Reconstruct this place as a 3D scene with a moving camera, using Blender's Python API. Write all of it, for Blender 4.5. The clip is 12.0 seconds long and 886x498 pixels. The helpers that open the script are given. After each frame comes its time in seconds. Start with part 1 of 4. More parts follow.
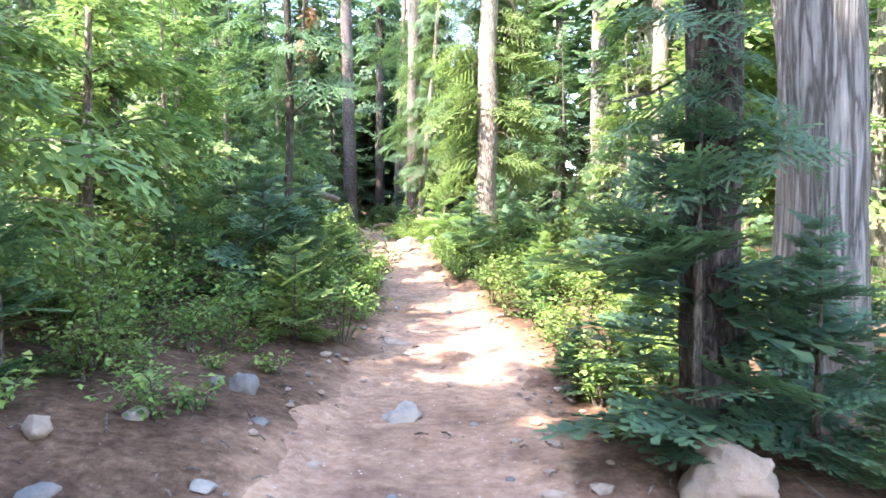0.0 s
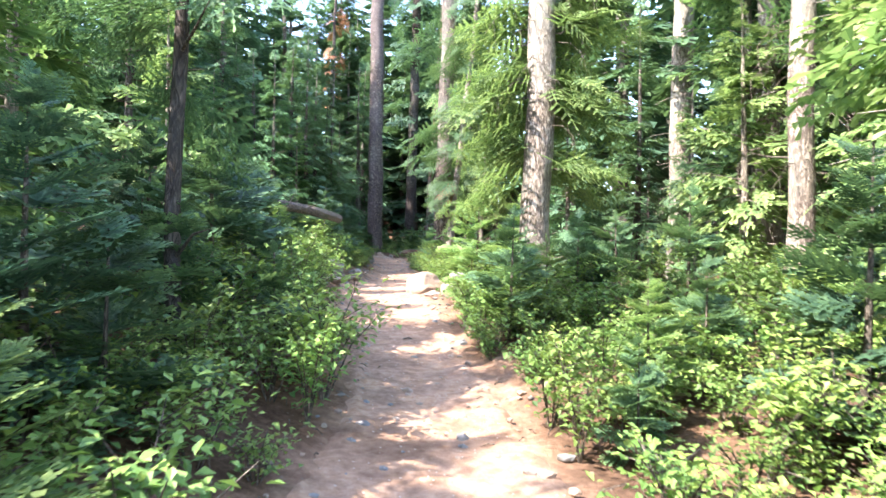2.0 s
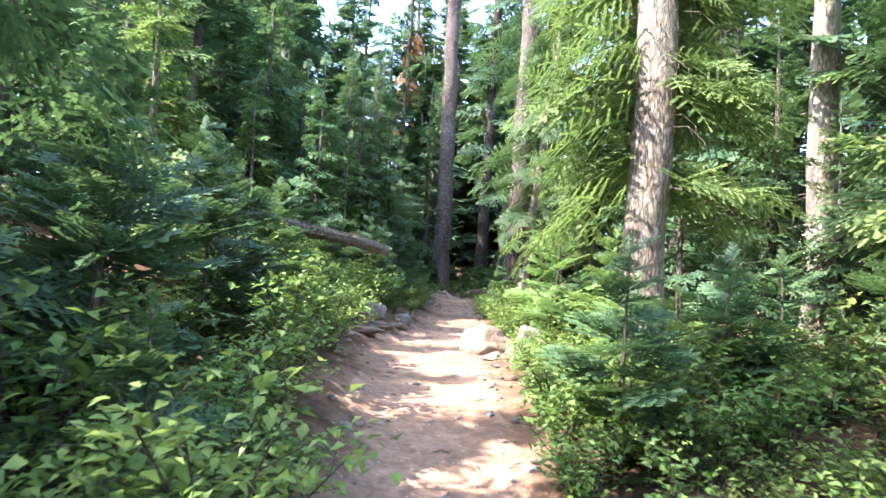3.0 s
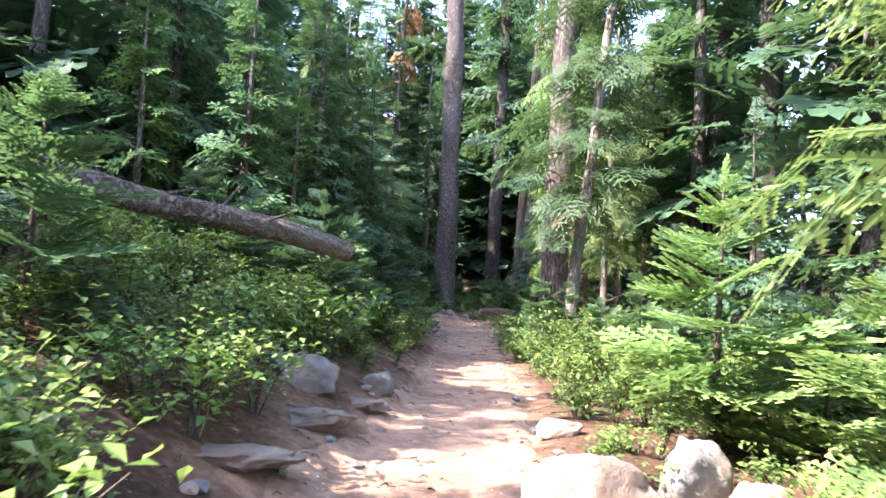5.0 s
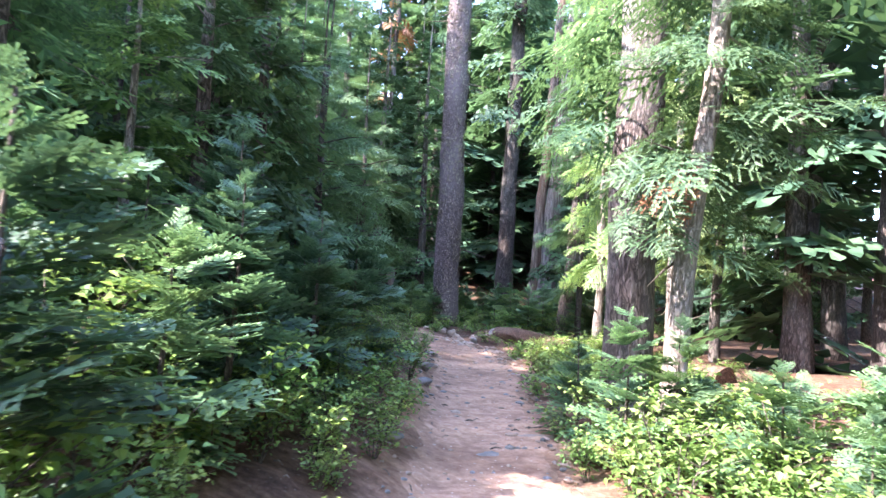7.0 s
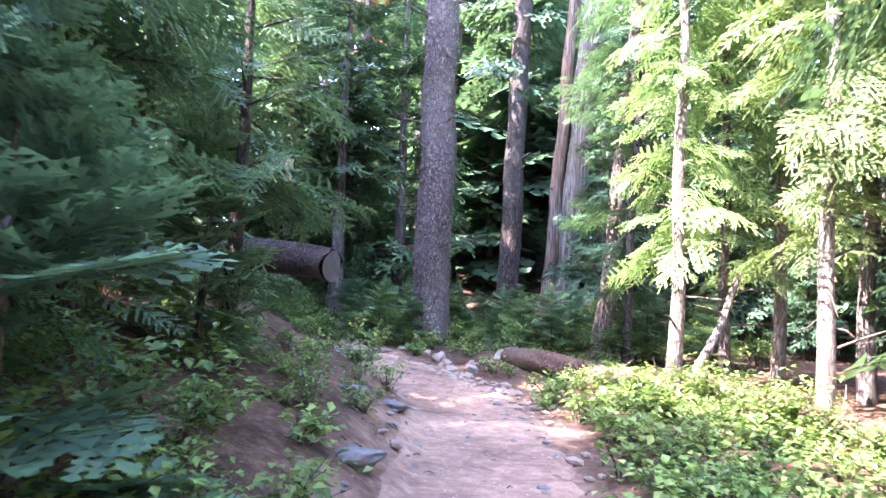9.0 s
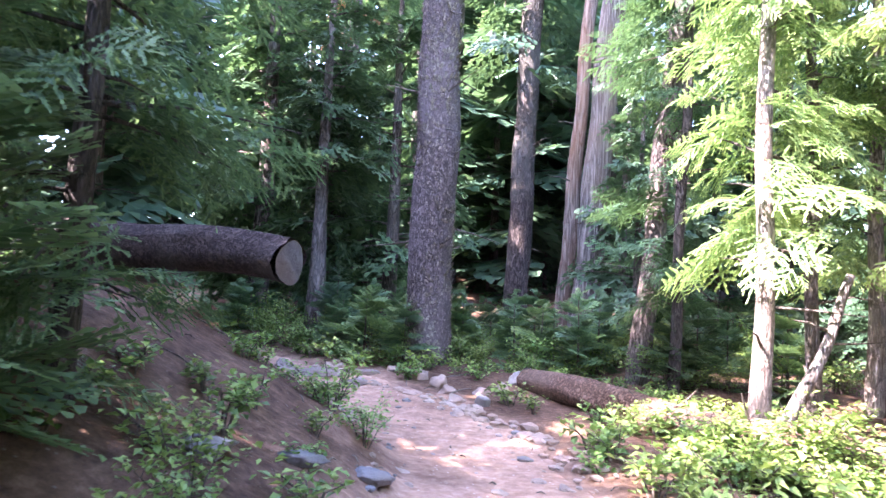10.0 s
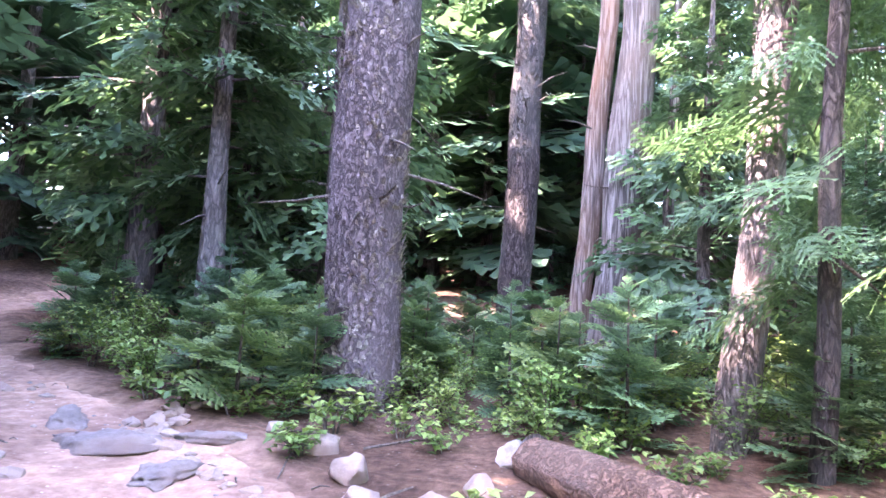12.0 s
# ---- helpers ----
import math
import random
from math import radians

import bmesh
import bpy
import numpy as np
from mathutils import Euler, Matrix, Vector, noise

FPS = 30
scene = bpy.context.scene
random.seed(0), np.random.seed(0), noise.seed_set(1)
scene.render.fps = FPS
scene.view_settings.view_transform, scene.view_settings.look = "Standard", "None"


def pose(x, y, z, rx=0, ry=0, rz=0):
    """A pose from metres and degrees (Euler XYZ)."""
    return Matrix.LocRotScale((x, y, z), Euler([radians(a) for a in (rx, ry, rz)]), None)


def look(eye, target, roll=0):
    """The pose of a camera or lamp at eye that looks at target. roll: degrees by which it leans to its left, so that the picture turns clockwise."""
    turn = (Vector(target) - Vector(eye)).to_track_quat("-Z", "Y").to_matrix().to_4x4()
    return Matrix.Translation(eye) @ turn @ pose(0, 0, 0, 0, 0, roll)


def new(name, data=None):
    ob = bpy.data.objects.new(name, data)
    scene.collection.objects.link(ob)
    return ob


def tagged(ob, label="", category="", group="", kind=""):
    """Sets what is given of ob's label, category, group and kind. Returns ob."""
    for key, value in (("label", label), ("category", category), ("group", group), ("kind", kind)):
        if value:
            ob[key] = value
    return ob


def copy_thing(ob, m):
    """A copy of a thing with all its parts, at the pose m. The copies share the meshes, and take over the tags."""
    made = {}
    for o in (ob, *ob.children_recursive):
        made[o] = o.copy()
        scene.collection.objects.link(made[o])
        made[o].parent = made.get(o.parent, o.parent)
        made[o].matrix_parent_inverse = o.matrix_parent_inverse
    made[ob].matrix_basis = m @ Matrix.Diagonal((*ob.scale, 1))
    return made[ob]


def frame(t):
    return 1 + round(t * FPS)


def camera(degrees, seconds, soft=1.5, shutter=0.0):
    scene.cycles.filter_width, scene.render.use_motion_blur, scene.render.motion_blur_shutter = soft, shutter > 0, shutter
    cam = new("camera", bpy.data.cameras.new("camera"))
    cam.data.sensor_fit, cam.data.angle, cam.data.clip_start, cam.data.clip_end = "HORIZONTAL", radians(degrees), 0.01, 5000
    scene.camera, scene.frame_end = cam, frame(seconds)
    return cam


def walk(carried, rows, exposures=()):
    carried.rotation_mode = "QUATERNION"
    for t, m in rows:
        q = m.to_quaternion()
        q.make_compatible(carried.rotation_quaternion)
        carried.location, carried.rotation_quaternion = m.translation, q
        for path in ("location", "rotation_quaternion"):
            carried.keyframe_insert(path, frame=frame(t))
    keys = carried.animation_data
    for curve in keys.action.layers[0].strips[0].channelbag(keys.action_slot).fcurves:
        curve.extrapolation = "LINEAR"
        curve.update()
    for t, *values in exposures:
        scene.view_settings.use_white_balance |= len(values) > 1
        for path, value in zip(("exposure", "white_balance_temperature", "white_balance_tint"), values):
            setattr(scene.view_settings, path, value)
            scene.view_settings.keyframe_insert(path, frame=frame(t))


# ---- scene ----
cam = camera(65.0, 12.0, soft=1.5, shutter=0.15)
PATH = [
    (0, (0.096, -0.508, 1.973), (0.096, 1.491, 1.934), -0.5),
    (0.5, (-0.13, 0.562, 2.099), (-0.133, 2.562, 2.058), -0.5),
    (1, (-0.169, 1.545, 2.037), (-0.165, 3.545, 1.997), -0.3),
    (1.5, (-0.018, 2.731, 2.051), (-0.023, 4.73, 2.008), -0.5),
    (2, (0.27, 3.96, 2.115), (0.155, 5.956, 2.152), 1.2),
    (2.5, (0.385, 5.4, 2.165), (0.063, 7.369, 2.307), 3.8),
    (2.7, (0.318, 5.97, 2.215), (-0.011, 7.939, 2.345), 3.6),
    (4.3, (-0.45, 10.52, 2.385), (-0.783, 12.485, 2.548), 3.2),
    (4.5, (-0.57, 11.08, 2.411), (-0.907, 13.045, 2.575), 3.2),
    (5, (-0.852, 12.369, 2.52), (-1.188, 14.333, 2.687), 3.1),
    (5.5, (-1.075, 13.55, 2.688), (-1.412, 15.515, 2.856), 3.3),
    (6, (-1.343, 14.79, 2.858), (-1.685, 16.753, 3.024), 3.2),
    (6.5, (-1.471, 16.062, 2.959), (-1.814, 18.026, 3.122), 3.1),
    (7, (-1.626, 17.215, 2.962), (-1.971, 19.178, 3.126), 3.4),
    (7.5, (-1.626, 18.594, 2.914), (-1.973, 20.556, 3.081), 3.2),
    (7.7, (-1.714, 19.099, 2.946), (-2.059, 21.061, 3.118), 3.3),
    (9.3, (-2.453, 23.159, 2.997), (-2.779, 25.121, 3.2), 2.9),
    (9.5, (-2.527, 23.591, 3.04), (-2.85, 25.554, 3.248), 3.3),
    (10, (-2.748, 24.607, 3.074), (-3.069, 26.57, 3.282), 3.2),
    (10.5, (-2.867, 25.611, 3.04), (-3.184, 27.575, 3.25), 3.2),
    (11, (-2.892, 26.61, 3.056), (-3.209, 28.574, 3.265), 3.3),
    (11.5, (-2.893, 27.725, 3.134), (-3.21, 29.689, 3.34), 3.1),
    (12, (-2.953, 28.819, 3.239), (-3.274, 30.783, 3.436), 3.5),
]
EXPOSURE = [(0, 4.0, 6700, 15), (1.0, 3.8, 6550, 13), (2.5, 3.55, 6450, 12), (4.5, 3.42, 6450, 19), (5.5, 3.65, 6250, 20), (6.0, 3.6, 6200, 21), (7.5, 4.6, 6000, 26), (9.5, 4.95, 6050, 36), (11, 5.2, 6150, 40), (12, 5.75, 6250, 43)]
walk(cam, [(t, look(eye, target, roll)) for t, eye, target, roll in PATH], EXPOSURE)

# ---- light: one warm sun, clear sky ----
SUN_DIR = Vector((-0.78, -0.50, 0.96)).normalized()
sun = new("sun", bpy.data.lights.new("sun", "SUN"))
sun.data.energy, sun.data.angle, sun.data.color = 2.3, radians(0.6), (1.0, 0.93, 0.82)
sun.matrix_basis = look(SUN_DIR * 60, (0, 0, 0))
world = bpy.data.worlds.new("sky")
scene.world = world
world.use_nodes = True
sky = world.node_tree.nodes.new("ShaderNodeTexSky")
sky.sky_type, sky.sun_disc = "NISHITA", False
sky.sun_elevation = math.asin(SUN_DIR.z)
sky.sun_rotation = math.atan2(SUN_DIR.x, SUN_DIR.y)
world.node_tree.links.new(sky.outputs[0], world.node_tree.nodes["Background"].inputs[0])
world.node_tree.nodes["Background"].inputs[1].default_value = 0.12


# ---- materials ----
def node_kit(name):
    m = bpy.data.materials.new(name)
    m.use_nodes = True
    nt = m.node_tree
    bsdf = nt.nodes["Principled BSDF"]

    def n(kind, **sets):
        nd = nt.nodes.new("ShaderNode" + kind)
        for k, v in sets.items():
            nd.inputs[k.replace("_", " ")].default_value = v
        return nd

    def ln(a, b):
        nt.links.new(a, b)

    def ramp(src, stops):
        r = nt.nodes.new("ShaderNodeValToRGB")
        while len(r.color_ramp.elements) < len(stops):
            r.color_ramp.elements.new(0.5)
        for e, (p, c) in zip(r.color_ramp.elements, stops):
            e.position, e.color = p, (*c, 1)
        ln(src, r.inputs[0])
        return r.outputs[0]

    def mix(fac, a, b, blend="MIX"):
        x = nt.nodes.new("ShaderNodeMix")
        x.data_type, x.blend_type = "RGBA", blend
        for sock, v in ((x.inputs[0], fac), (x.inputs[6], a), (x.inputs[7], b)):
            if isinstance(v, (float, int)):
                sock.default_value = v
            elif isinstance(v, tuple):
                sock.default_value = (*v, 1)
            else:
                ln(v, sock)
        return x.outputs[2]

    def bump(height, strength, distance):
        b = n("Bump", Strength=strength, Distance=distance)
        ln(height, b.inputs["Height"])
        ln(b.outputs[0], bsdf.inputs["Normal"])

    return m, nt, bsdf, n, ln, ramp, mix, bump


def coords(nt, n, ln, scale=(1, 1, 1), which="Object"):
    tc = n("TexCoord")
    mp = n("Mapping")
    mp.inputs["Scale"].default_value = scale
    ln(tc.outputs[which], mp.inputs[0])
    return mp.outputs[0]


def leaf_material(name, dark, mid, tip, spread=0.5, trans=0.3, rough=0.55):
    """Foliage: per-leaf and per-plant variation, young growth and sun on the tips coloured lighter by the 'tip'
    attribute, light shining through.
    """
    m, nt, bsdf, n, ln, ramp, mix, bump = node_kit(name)
    geo, info, attr = n("NewGeometry"), n("ObjectInfo"), n("Attribute")
    attr.attribute_name = "tip"
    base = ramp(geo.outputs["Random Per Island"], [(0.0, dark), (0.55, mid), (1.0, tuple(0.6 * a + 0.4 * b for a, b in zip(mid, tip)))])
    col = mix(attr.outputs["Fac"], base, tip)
    hsv = n("HueSaturation")
    vary = n("MapRange", To_Min=1.0 - spread * 0.5, To_Max=1.0 + spread * 0.5)
    ln(info.outputs["Random"], vary.inputs[0])
    ln(vary.outputs[0], hsv.inputs["Value"])
    hue = n("MapRange", To_Min=0.485, To_Max=0.515)
    mul = n("Math")
    mul.operation = "FRACT"
    m7 = n("Math")
    m7.operation, m7.inputs[1].default_value = "MULTIPLY", 7.31
    ln(info.outputs["Random"], m7.inputs[0])
    ln(m7.outputs[0], mul.inputs[0])
    ln(mul.outputs[0], hue.inputs[0])
    ln(hue.outputs[0], hsv.inputs["Hue"])
    ln(col, hsv.inputs["Color"])
    ln(hsv.outputs[0], bsdf.inputs["Base Color"])
    bsdf.inputs["Roughness"].default_value = rough
    bsdf.inputs["Specular IOR Level"].default_value = 0.35
    tr = n("BsdfTranslucent")
    warm = mix(0.25, hsv.outputs[0], (0.2, 0.33, 0.05))
    ln(warm, tr.inputs[0])
    ms = nt.nodes.new("ShaderNodeMixShader")
    ms.inputs[0].default_value = trans
    ln(bsdf.outputs[0], ms.inputs[1])
    ln(tr.outputs[0], ms.inputs[2])
    ln(ms.outputs[0], nt.nodes["Material Output"].inputs[0])
    return m


def bark_material(name, deep, mid, pale, lichen=None, rough=0.9, plates=(15, 15, 4.2)):
    m, nt, bsdf, n, ln, ramp, mix, bump = node_kit(name)
    v = coords(nt, n, ln, plates)
    vor = n("TexNoise", Scale=1.3, Detail=5.0, Roughness=0.55, Distortion=0.6)
    ln(v, vor.inputs["Vector"])
    noi = n("TexNoise", Scale=2.0, Detail=8.0, Roughness=0.65)
    ln(v, noi.inputs["Vector"])
    big = n("TexNoise", Scale=1.1, Detail=3.0)
    ln(coords(nt, n, ln, (1, 1, 0.5)), big.inputs["Vector"])
    plate = ramp(vor.outputs["Fac"], [(0.40, (1, 1, 1)), (0.485, (0.15, 0.15, 0.15)), (0.515, (0.1, 0.1, 0.1)), (0.6, (1, 1, 1))])
    tone = ramp(noi.outputs["Fac"], [(0.3, deep), (0.52, mid), (0.72, pale)])
    col = mix(plate, tuple(c * 0.45 for c in deep), tone)
    patch = ramp(big.outputs["Fac"], [(0.42, (0, 0, 0)), (0.62, (1, 1, 1))])
    col = mix(patch, col, mix(0.45, col, lichen or pale))
    ln(col, bsdf.inputs["Base Color"])
    bsdf.inputs["Roughness"].default_value = rough
    bsdf.inputs["Specular IOR Level"].default_value = 0.2
    add = n("Math")
    add.operation = "MULTIPLY_ADD"
    ln(plate, add.inputs[0])
    add.inputs[1].default_value = 0.6
    ln(noi.outputs["Fac"], add.inputs[2])
    bump(add.outputs[0], 0.9, 0.025)
    return m


def soil_material(name, stops, pebbles, bump_d=0.02, scale=1.0, worn=None):
    m, nt, bsdf, n, ln, ramp, mix, bump = node_kit(name)
    v = coords(nt, n, ln, (scale, scale, scale))
    big = n("TexNoise", Scale=0.9, Detail=4.0, Roughness=0.6)
    fine = n("TexNoise", Scale=14.0, Detail=8.0, Roughness=0.7)
    peb = n("TexVoronoi", Scale=22.0)
    for nd in (big, fine, peb):
        ln(v, nd.inputs["Vector"])
    col = ramp(fine.outputs["Fac"], stops)
    tone = ramp(big.outputs["Fac"], [(0.32, (0.62, 0.58, 0.55)), (0.5, (0.95, 0.92, 0.9)), (0.68, (1.18, 1.15, 1.08))])
    mid = n("TexNoise", Scale=4.2, Detail=5.0, Roughness=0.6, Distortion=0.5)
    ln(v, mid.inputs["Vector"])
    tone = mix(1.0, tone, ramp(mid.outputs["Fac"], [(0.36, (0.7, 0.68, 0.68)), (0.55, (1.0, 1.0, 1.0)), (0.7, (1.18, 1.16, 1.1))]), "MULTIPLY")
    col = mix(1.0, col, tone, "MULTIPLY")
    if worn:
        at = n("Attribute")
        at.attribute_name = "worn"
        col = mix(at.outputs["Fac"], col, mix(1.0, ramp(fine.outputs["Fac"], worn), tone, "MULTIPLY"))
    spot = ramp(peb.outputs["Distance"], [(0.1, (1, 1, 1)), (0.22, (0, 0, 0))])
    pick = ramp(peb.outputs["Color"], [(0.62, (0, 0, 0)), (0.7, (1, 1, 1))])
    both = mix(1.0, spot, pick, "MULTIPLY")
    col = mix(both, col, pebbles)
    ln(col, bsdf.inputs["Base Color"])
    bsdf.inputs["Roughness"].default_value = 0.95
    bsdf.inputs["Specular IOR Level"].default_value = 0.15
    add = n("Math")
    add.operation = "MULTIPLY_ADD"
    ln(both, add.inputs[0])
    add.inputs[1].default_value = 0.35
    ln(fine.outputs["Fac"], add.inputs[2])
    bump(add.outputs[0], 0.8, bump_d)
    return m


def stone_material(name, deep, mid, pale, stain):
    m, nt, bsdf, n, ln, ramp, mix, bump = node_kit(name)
    v = coords(nt, n, ln)
    a = n("TexNoise", Scale=5.0, Detail=9.0, Roughness=0.68)
    b = n("TexNoise", Scale=1.7, Detail=3.0)
    c = n("TexVoronoi", Scale=60.0)
    for nd in (a, b, c):
        ln(v, nd.inputs["Vector"])
    col = ramp(a.outputs["Fac"], [(0.3, deep), (0.5, mid), (0.7, pale)])
    col = mix(ramp(b.outputs["Fac"], [(0.45, (0, 0, 0)), (0.65, (0.75, 0.75, 0.75))]), col, stain)
    ln(col, bsdf.inputs["Base Color"])
    bsdf.inputs["Roughness"].default_value = 0.85
    bump(a.outputs["Fac"], 1.0, 0.05)
    return m


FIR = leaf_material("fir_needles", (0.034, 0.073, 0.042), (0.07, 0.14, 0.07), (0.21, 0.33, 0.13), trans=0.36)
# lighter sun-grown fir needles, with sunlight also put into the colour
FIR_SUN = leaf_material("sunlit_fir_needles", (0.06, 0.115, 0.045), (0.135, 0.225, 0.075), (0.36, 0.46, 0.16), trans=0.42)
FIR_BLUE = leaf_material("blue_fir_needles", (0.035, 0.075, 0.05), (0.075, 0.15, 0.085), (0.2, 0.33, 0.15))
# the same needles darkened, forest shade put into the colour
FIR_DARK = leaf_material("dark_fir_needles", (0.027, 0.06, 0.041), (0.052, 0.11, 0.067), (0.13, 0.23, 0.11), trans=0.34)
FIR_DEAD = leaf_material("dead_needles", (0.16, 0.06, 0.03), (0.3, 0.13, 0.06), (0.4, 0.22, 0.12), trans=0.15)
SHRUB = leaf_material("huckleberry_leaves", (0.055, 0.115, 0.036), (0.12, 0.22, 0.055), (0.31, 0.4, 0.1), rough=0.45, trans=0.36)
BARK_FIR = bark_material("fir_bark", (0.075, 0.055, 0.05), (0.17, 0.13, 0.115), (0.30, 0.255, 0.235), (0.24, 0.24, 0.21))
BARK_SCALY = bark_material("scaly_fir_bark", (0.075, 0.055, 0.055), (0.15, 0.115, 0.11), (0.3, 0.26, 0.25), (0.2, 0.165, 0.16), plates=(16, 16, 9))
# pale and dark bark tones, partly sun and shade put into the colour
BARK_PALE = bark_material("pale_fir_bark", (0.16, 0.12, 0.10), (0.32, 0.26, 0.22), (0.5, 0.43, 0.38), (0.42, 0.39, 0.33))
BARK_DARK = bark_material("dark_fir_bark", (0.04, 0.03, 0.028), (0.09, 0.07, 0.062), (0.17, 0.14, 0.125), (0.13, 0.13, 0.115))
SNAG = bark_material("weathered_snag_wood", (0.0962, 0.0851, 0.0777), (0.192, 0.178, 0.167), (0.303, 0.285, 0.266), (0.222, 0.163, 0.118), plates=(14, 14, 0.9))
SNAG_RED = bark_material("red_inner_wood", (0.133, 0.0999, 0.0814), (0.222, 0.185, 0.159), (0.318, 0.281, 0.252), (0.311, 0.148, 0.0666), plates=(12, 12, 0.8))
TWIG = bark_material("twig_bark", (0.07, 0.055, 0.045), (0.15, 0.12, 0.095), (0.27, 0.23, 0.19), plates=(20, 20, 6))
LOG_BARK = bark_material("log_bark", (0.08, 0.055, 0.045), (0.2, 0.15, 0.125), (0.36, 0.29, 0.25), (0.28, 0.25, 0.22), plates=(13, 13, 13))
LOG_DARK = bark_material("dark_log_bark", (0.035, 0.024, 0.022), (0.075, 0.052, 0.046), (0.13, 0.095, 0.085), (0.11, 0.09, 0.08), plates=(14, 14, 14))
LOG_RED = bark_material("rotting_log_wood", (0.1, 0.05, 0.033), (0.21, 0.12, 0.078), (0.31, 0.21, 0.15), (0.2, 0.145, 0.11), plates=(15, 15, 15))
CUT_GREY = stone_material("sawn_end_grey", (0.06, 0.052, 0.055), (0.1, 0.092, 0.096), (0.16, 0.148, 0.15), (0.12, 0.075, 0.055))
TRAIL = soil_material("trail_dirt", [(0.3, (0.25, 0.15, 0.10)), (0.5, (0.36, 0.23, 0.165)), (0.7, (0.46, 0.32, 0.24))], (0.5, 0.42, 0.36))
DUFF = soil_material("forest_floor", [(0.3, (0.05, 0.03, 0.02)), (0.5, (0.12, 0.072, 0.048)), (0.7, (0.22, 0.14, 0.10))], (0.2, 0.16, 0.13), 0.04, 1.0, [(0.3, (0.21, 0.125, 0.085)), (0.5, (0.3, 0.19, 0.135)), (0.7, (0.4, 0.27, 0.2))])
STONE = stone_material("granite", (0.16, 0.145, 0.135), (0.28, 0.26, 0.24), (0.41, 0.385, 0.35), (0.33, 0.25, 0.19))
STONE_WARM = stone_material("dusty_granite", (0.18, 0.135, 0.105), (0.29, 0.222, 0.175), (0.4, 0.32, 0.26), (0.32, 0.21, 0.15))
STONE_GREY = stone_material("grey_granite", (0.085, 0.083, 0.085), (0.16, 0.157, 0.158), (0.27, 0.265, 0.262), (0.19, 0.15, 0.12))
STONE_WORN = stone_material("worn_bedrock", (0.1, 0.08, 0.07), (0.21, 0.17, 0.145), (0.31, 0.26, 0.22), (0.15, 0.09, 0.06))


# ---- the lie of the land ----
TRAIL_LINE = [(-0.1, -40), (0.0, -12), (0.0, 0), (0.0, 3.5), (0.1, 6.5), (-0.05, 8.6), (-0.45, 10.8), (-0.98, 13.2), (-1.45, 15.6), (-1.7, 18.4),
              (-2.0, 21.2), (-2.3, 23.8), (-2.65, 26.0), (-2.95, 28.3), (-3.5, 30.2), (-4.6, 31.7), (-6.2, 32.9), (-8.2, 34.2), (-10.5, 36.5), (-12, 40), (-13, 60)]
HEIGHT_Y = [-60, -12, 0, 5.3, 7.0, 8.4, 10.4, 12, 14, 16, 18.5, 20.4, 22, 24, 26, 28, 30, 32, 33.5, 36, 40, 60, 80, 130]
HEIGHT_Z = [-3.2, -0.1, 0.53, 0.69, 0.86, 0.97, 1.18, 1.41, 1.53, 1.58, 1.62, 1.67, 1.73, 1.85, 1.92, 1.98, 2.05, 2.28, 2.45, 2.71, 3.05, 6.8, 14.8, 28.8]
LEFT_Y = [-60, 0, 3, 6, 9, 13, 17, 21, 24, 27, 31, 36, 60]
LEFT_K = [0.1, 0.22, 0.30, 0.22, 0.2, 0.31, 0.48, 0.45, 0.45, 0.58, 0.62, 0.3, 0.1]


def smooth_line(points, per=10):
    out = []
    p = [np.array(q, float) for q in points]
    for i in range(len(p) - 1):
        a, b, c, d = p[max(i - 1, 0)], p[i], p[i + 1], p[min(i + 2, len(p) - 1)]
        for k in range(per):
            u = k / per
            out.append(0.5 * (2 * b + (c - a) * u + (2 * a - 5 * b + 4 * c - d) * u * u + (3 * b - a - 3 * c + d) * u ** 3))
    out.append(p[-1])
    return np.array(out)


LINE = smooth_line(TRAIL_LINE)


def along_trail(x, y):
    """Signed distance right of the trail's middle, and the y of the nearest place on it."""
    pt = np.array([x, y])
    seg = LINE[1:] - LINE[:-1]
    rel = pt - LINE[:-1]
    u = np.clip((rel * seg).sum(1) / (seg ** 2).sum(1), 0, 1)
    off = rel - u[:, None] * seg
    i = int(np.argmin((off ** 2).sum(1)))
    side = seg[i, 1] * off[i, 0] - seg[i, 0] * off[i, 1]
    return math.copysign(math.hypot(*off[i]), side), LINE[i, 1] + u[i] * seg[i, 1]


def half_width(y):
    return float(np.interp(y, [-10, 0, 5, 7, 8.5, 10.5, 14, 17, 22, 27, 31, 36], [0.9, 0.8, 0.8, 0.75, 0.6, 0.5, 0.7, 0.6, 0.52, 0.58, 0.72, 0.55]))


def land(x, y, rough=True):
    d, s = along_trail(x, y)
    base = float(np.interp(s * 0.75 + y * 0.25, HEIGHT_Y, HEIGHT_Z))
    w = half_width(s)
    k = float(np.interp(s, LEFT_Y, LEFT_K))
    if d < -w * 0.8:
        e = -d - w * 0.8
        base += k * 7 * (1 - math.exp(-e / 7)) + 0.06 * min(1, e / 0.3)
    elif d > w * 0.9:
        e = d - w * 0.9
        base += 0.05 * min(1, e / 0.3) + 0.02 * min(e, 6) - 0.03 * max(0, min(e - 6, 40))
    if rough:
        out = min(1.0, max(0.0, (abs(d) - w * 0.6) / 0.5))
        base += out * (0.10 * noise.noise((x * 0.7, y * 0.7, 3.1)) + 0.035 * noise.noise((x * 2.7, y * 2.7, 1.7)))
        base += 0.014 * noise.noise((x * 3.1, y * 3.1, 7.0)) + 0.008 * noise.noise((x * 9.0, y * 9.0, 2.0)) + 0.03 * (d / w) ** 2 * (abs(d) < w)
    return base


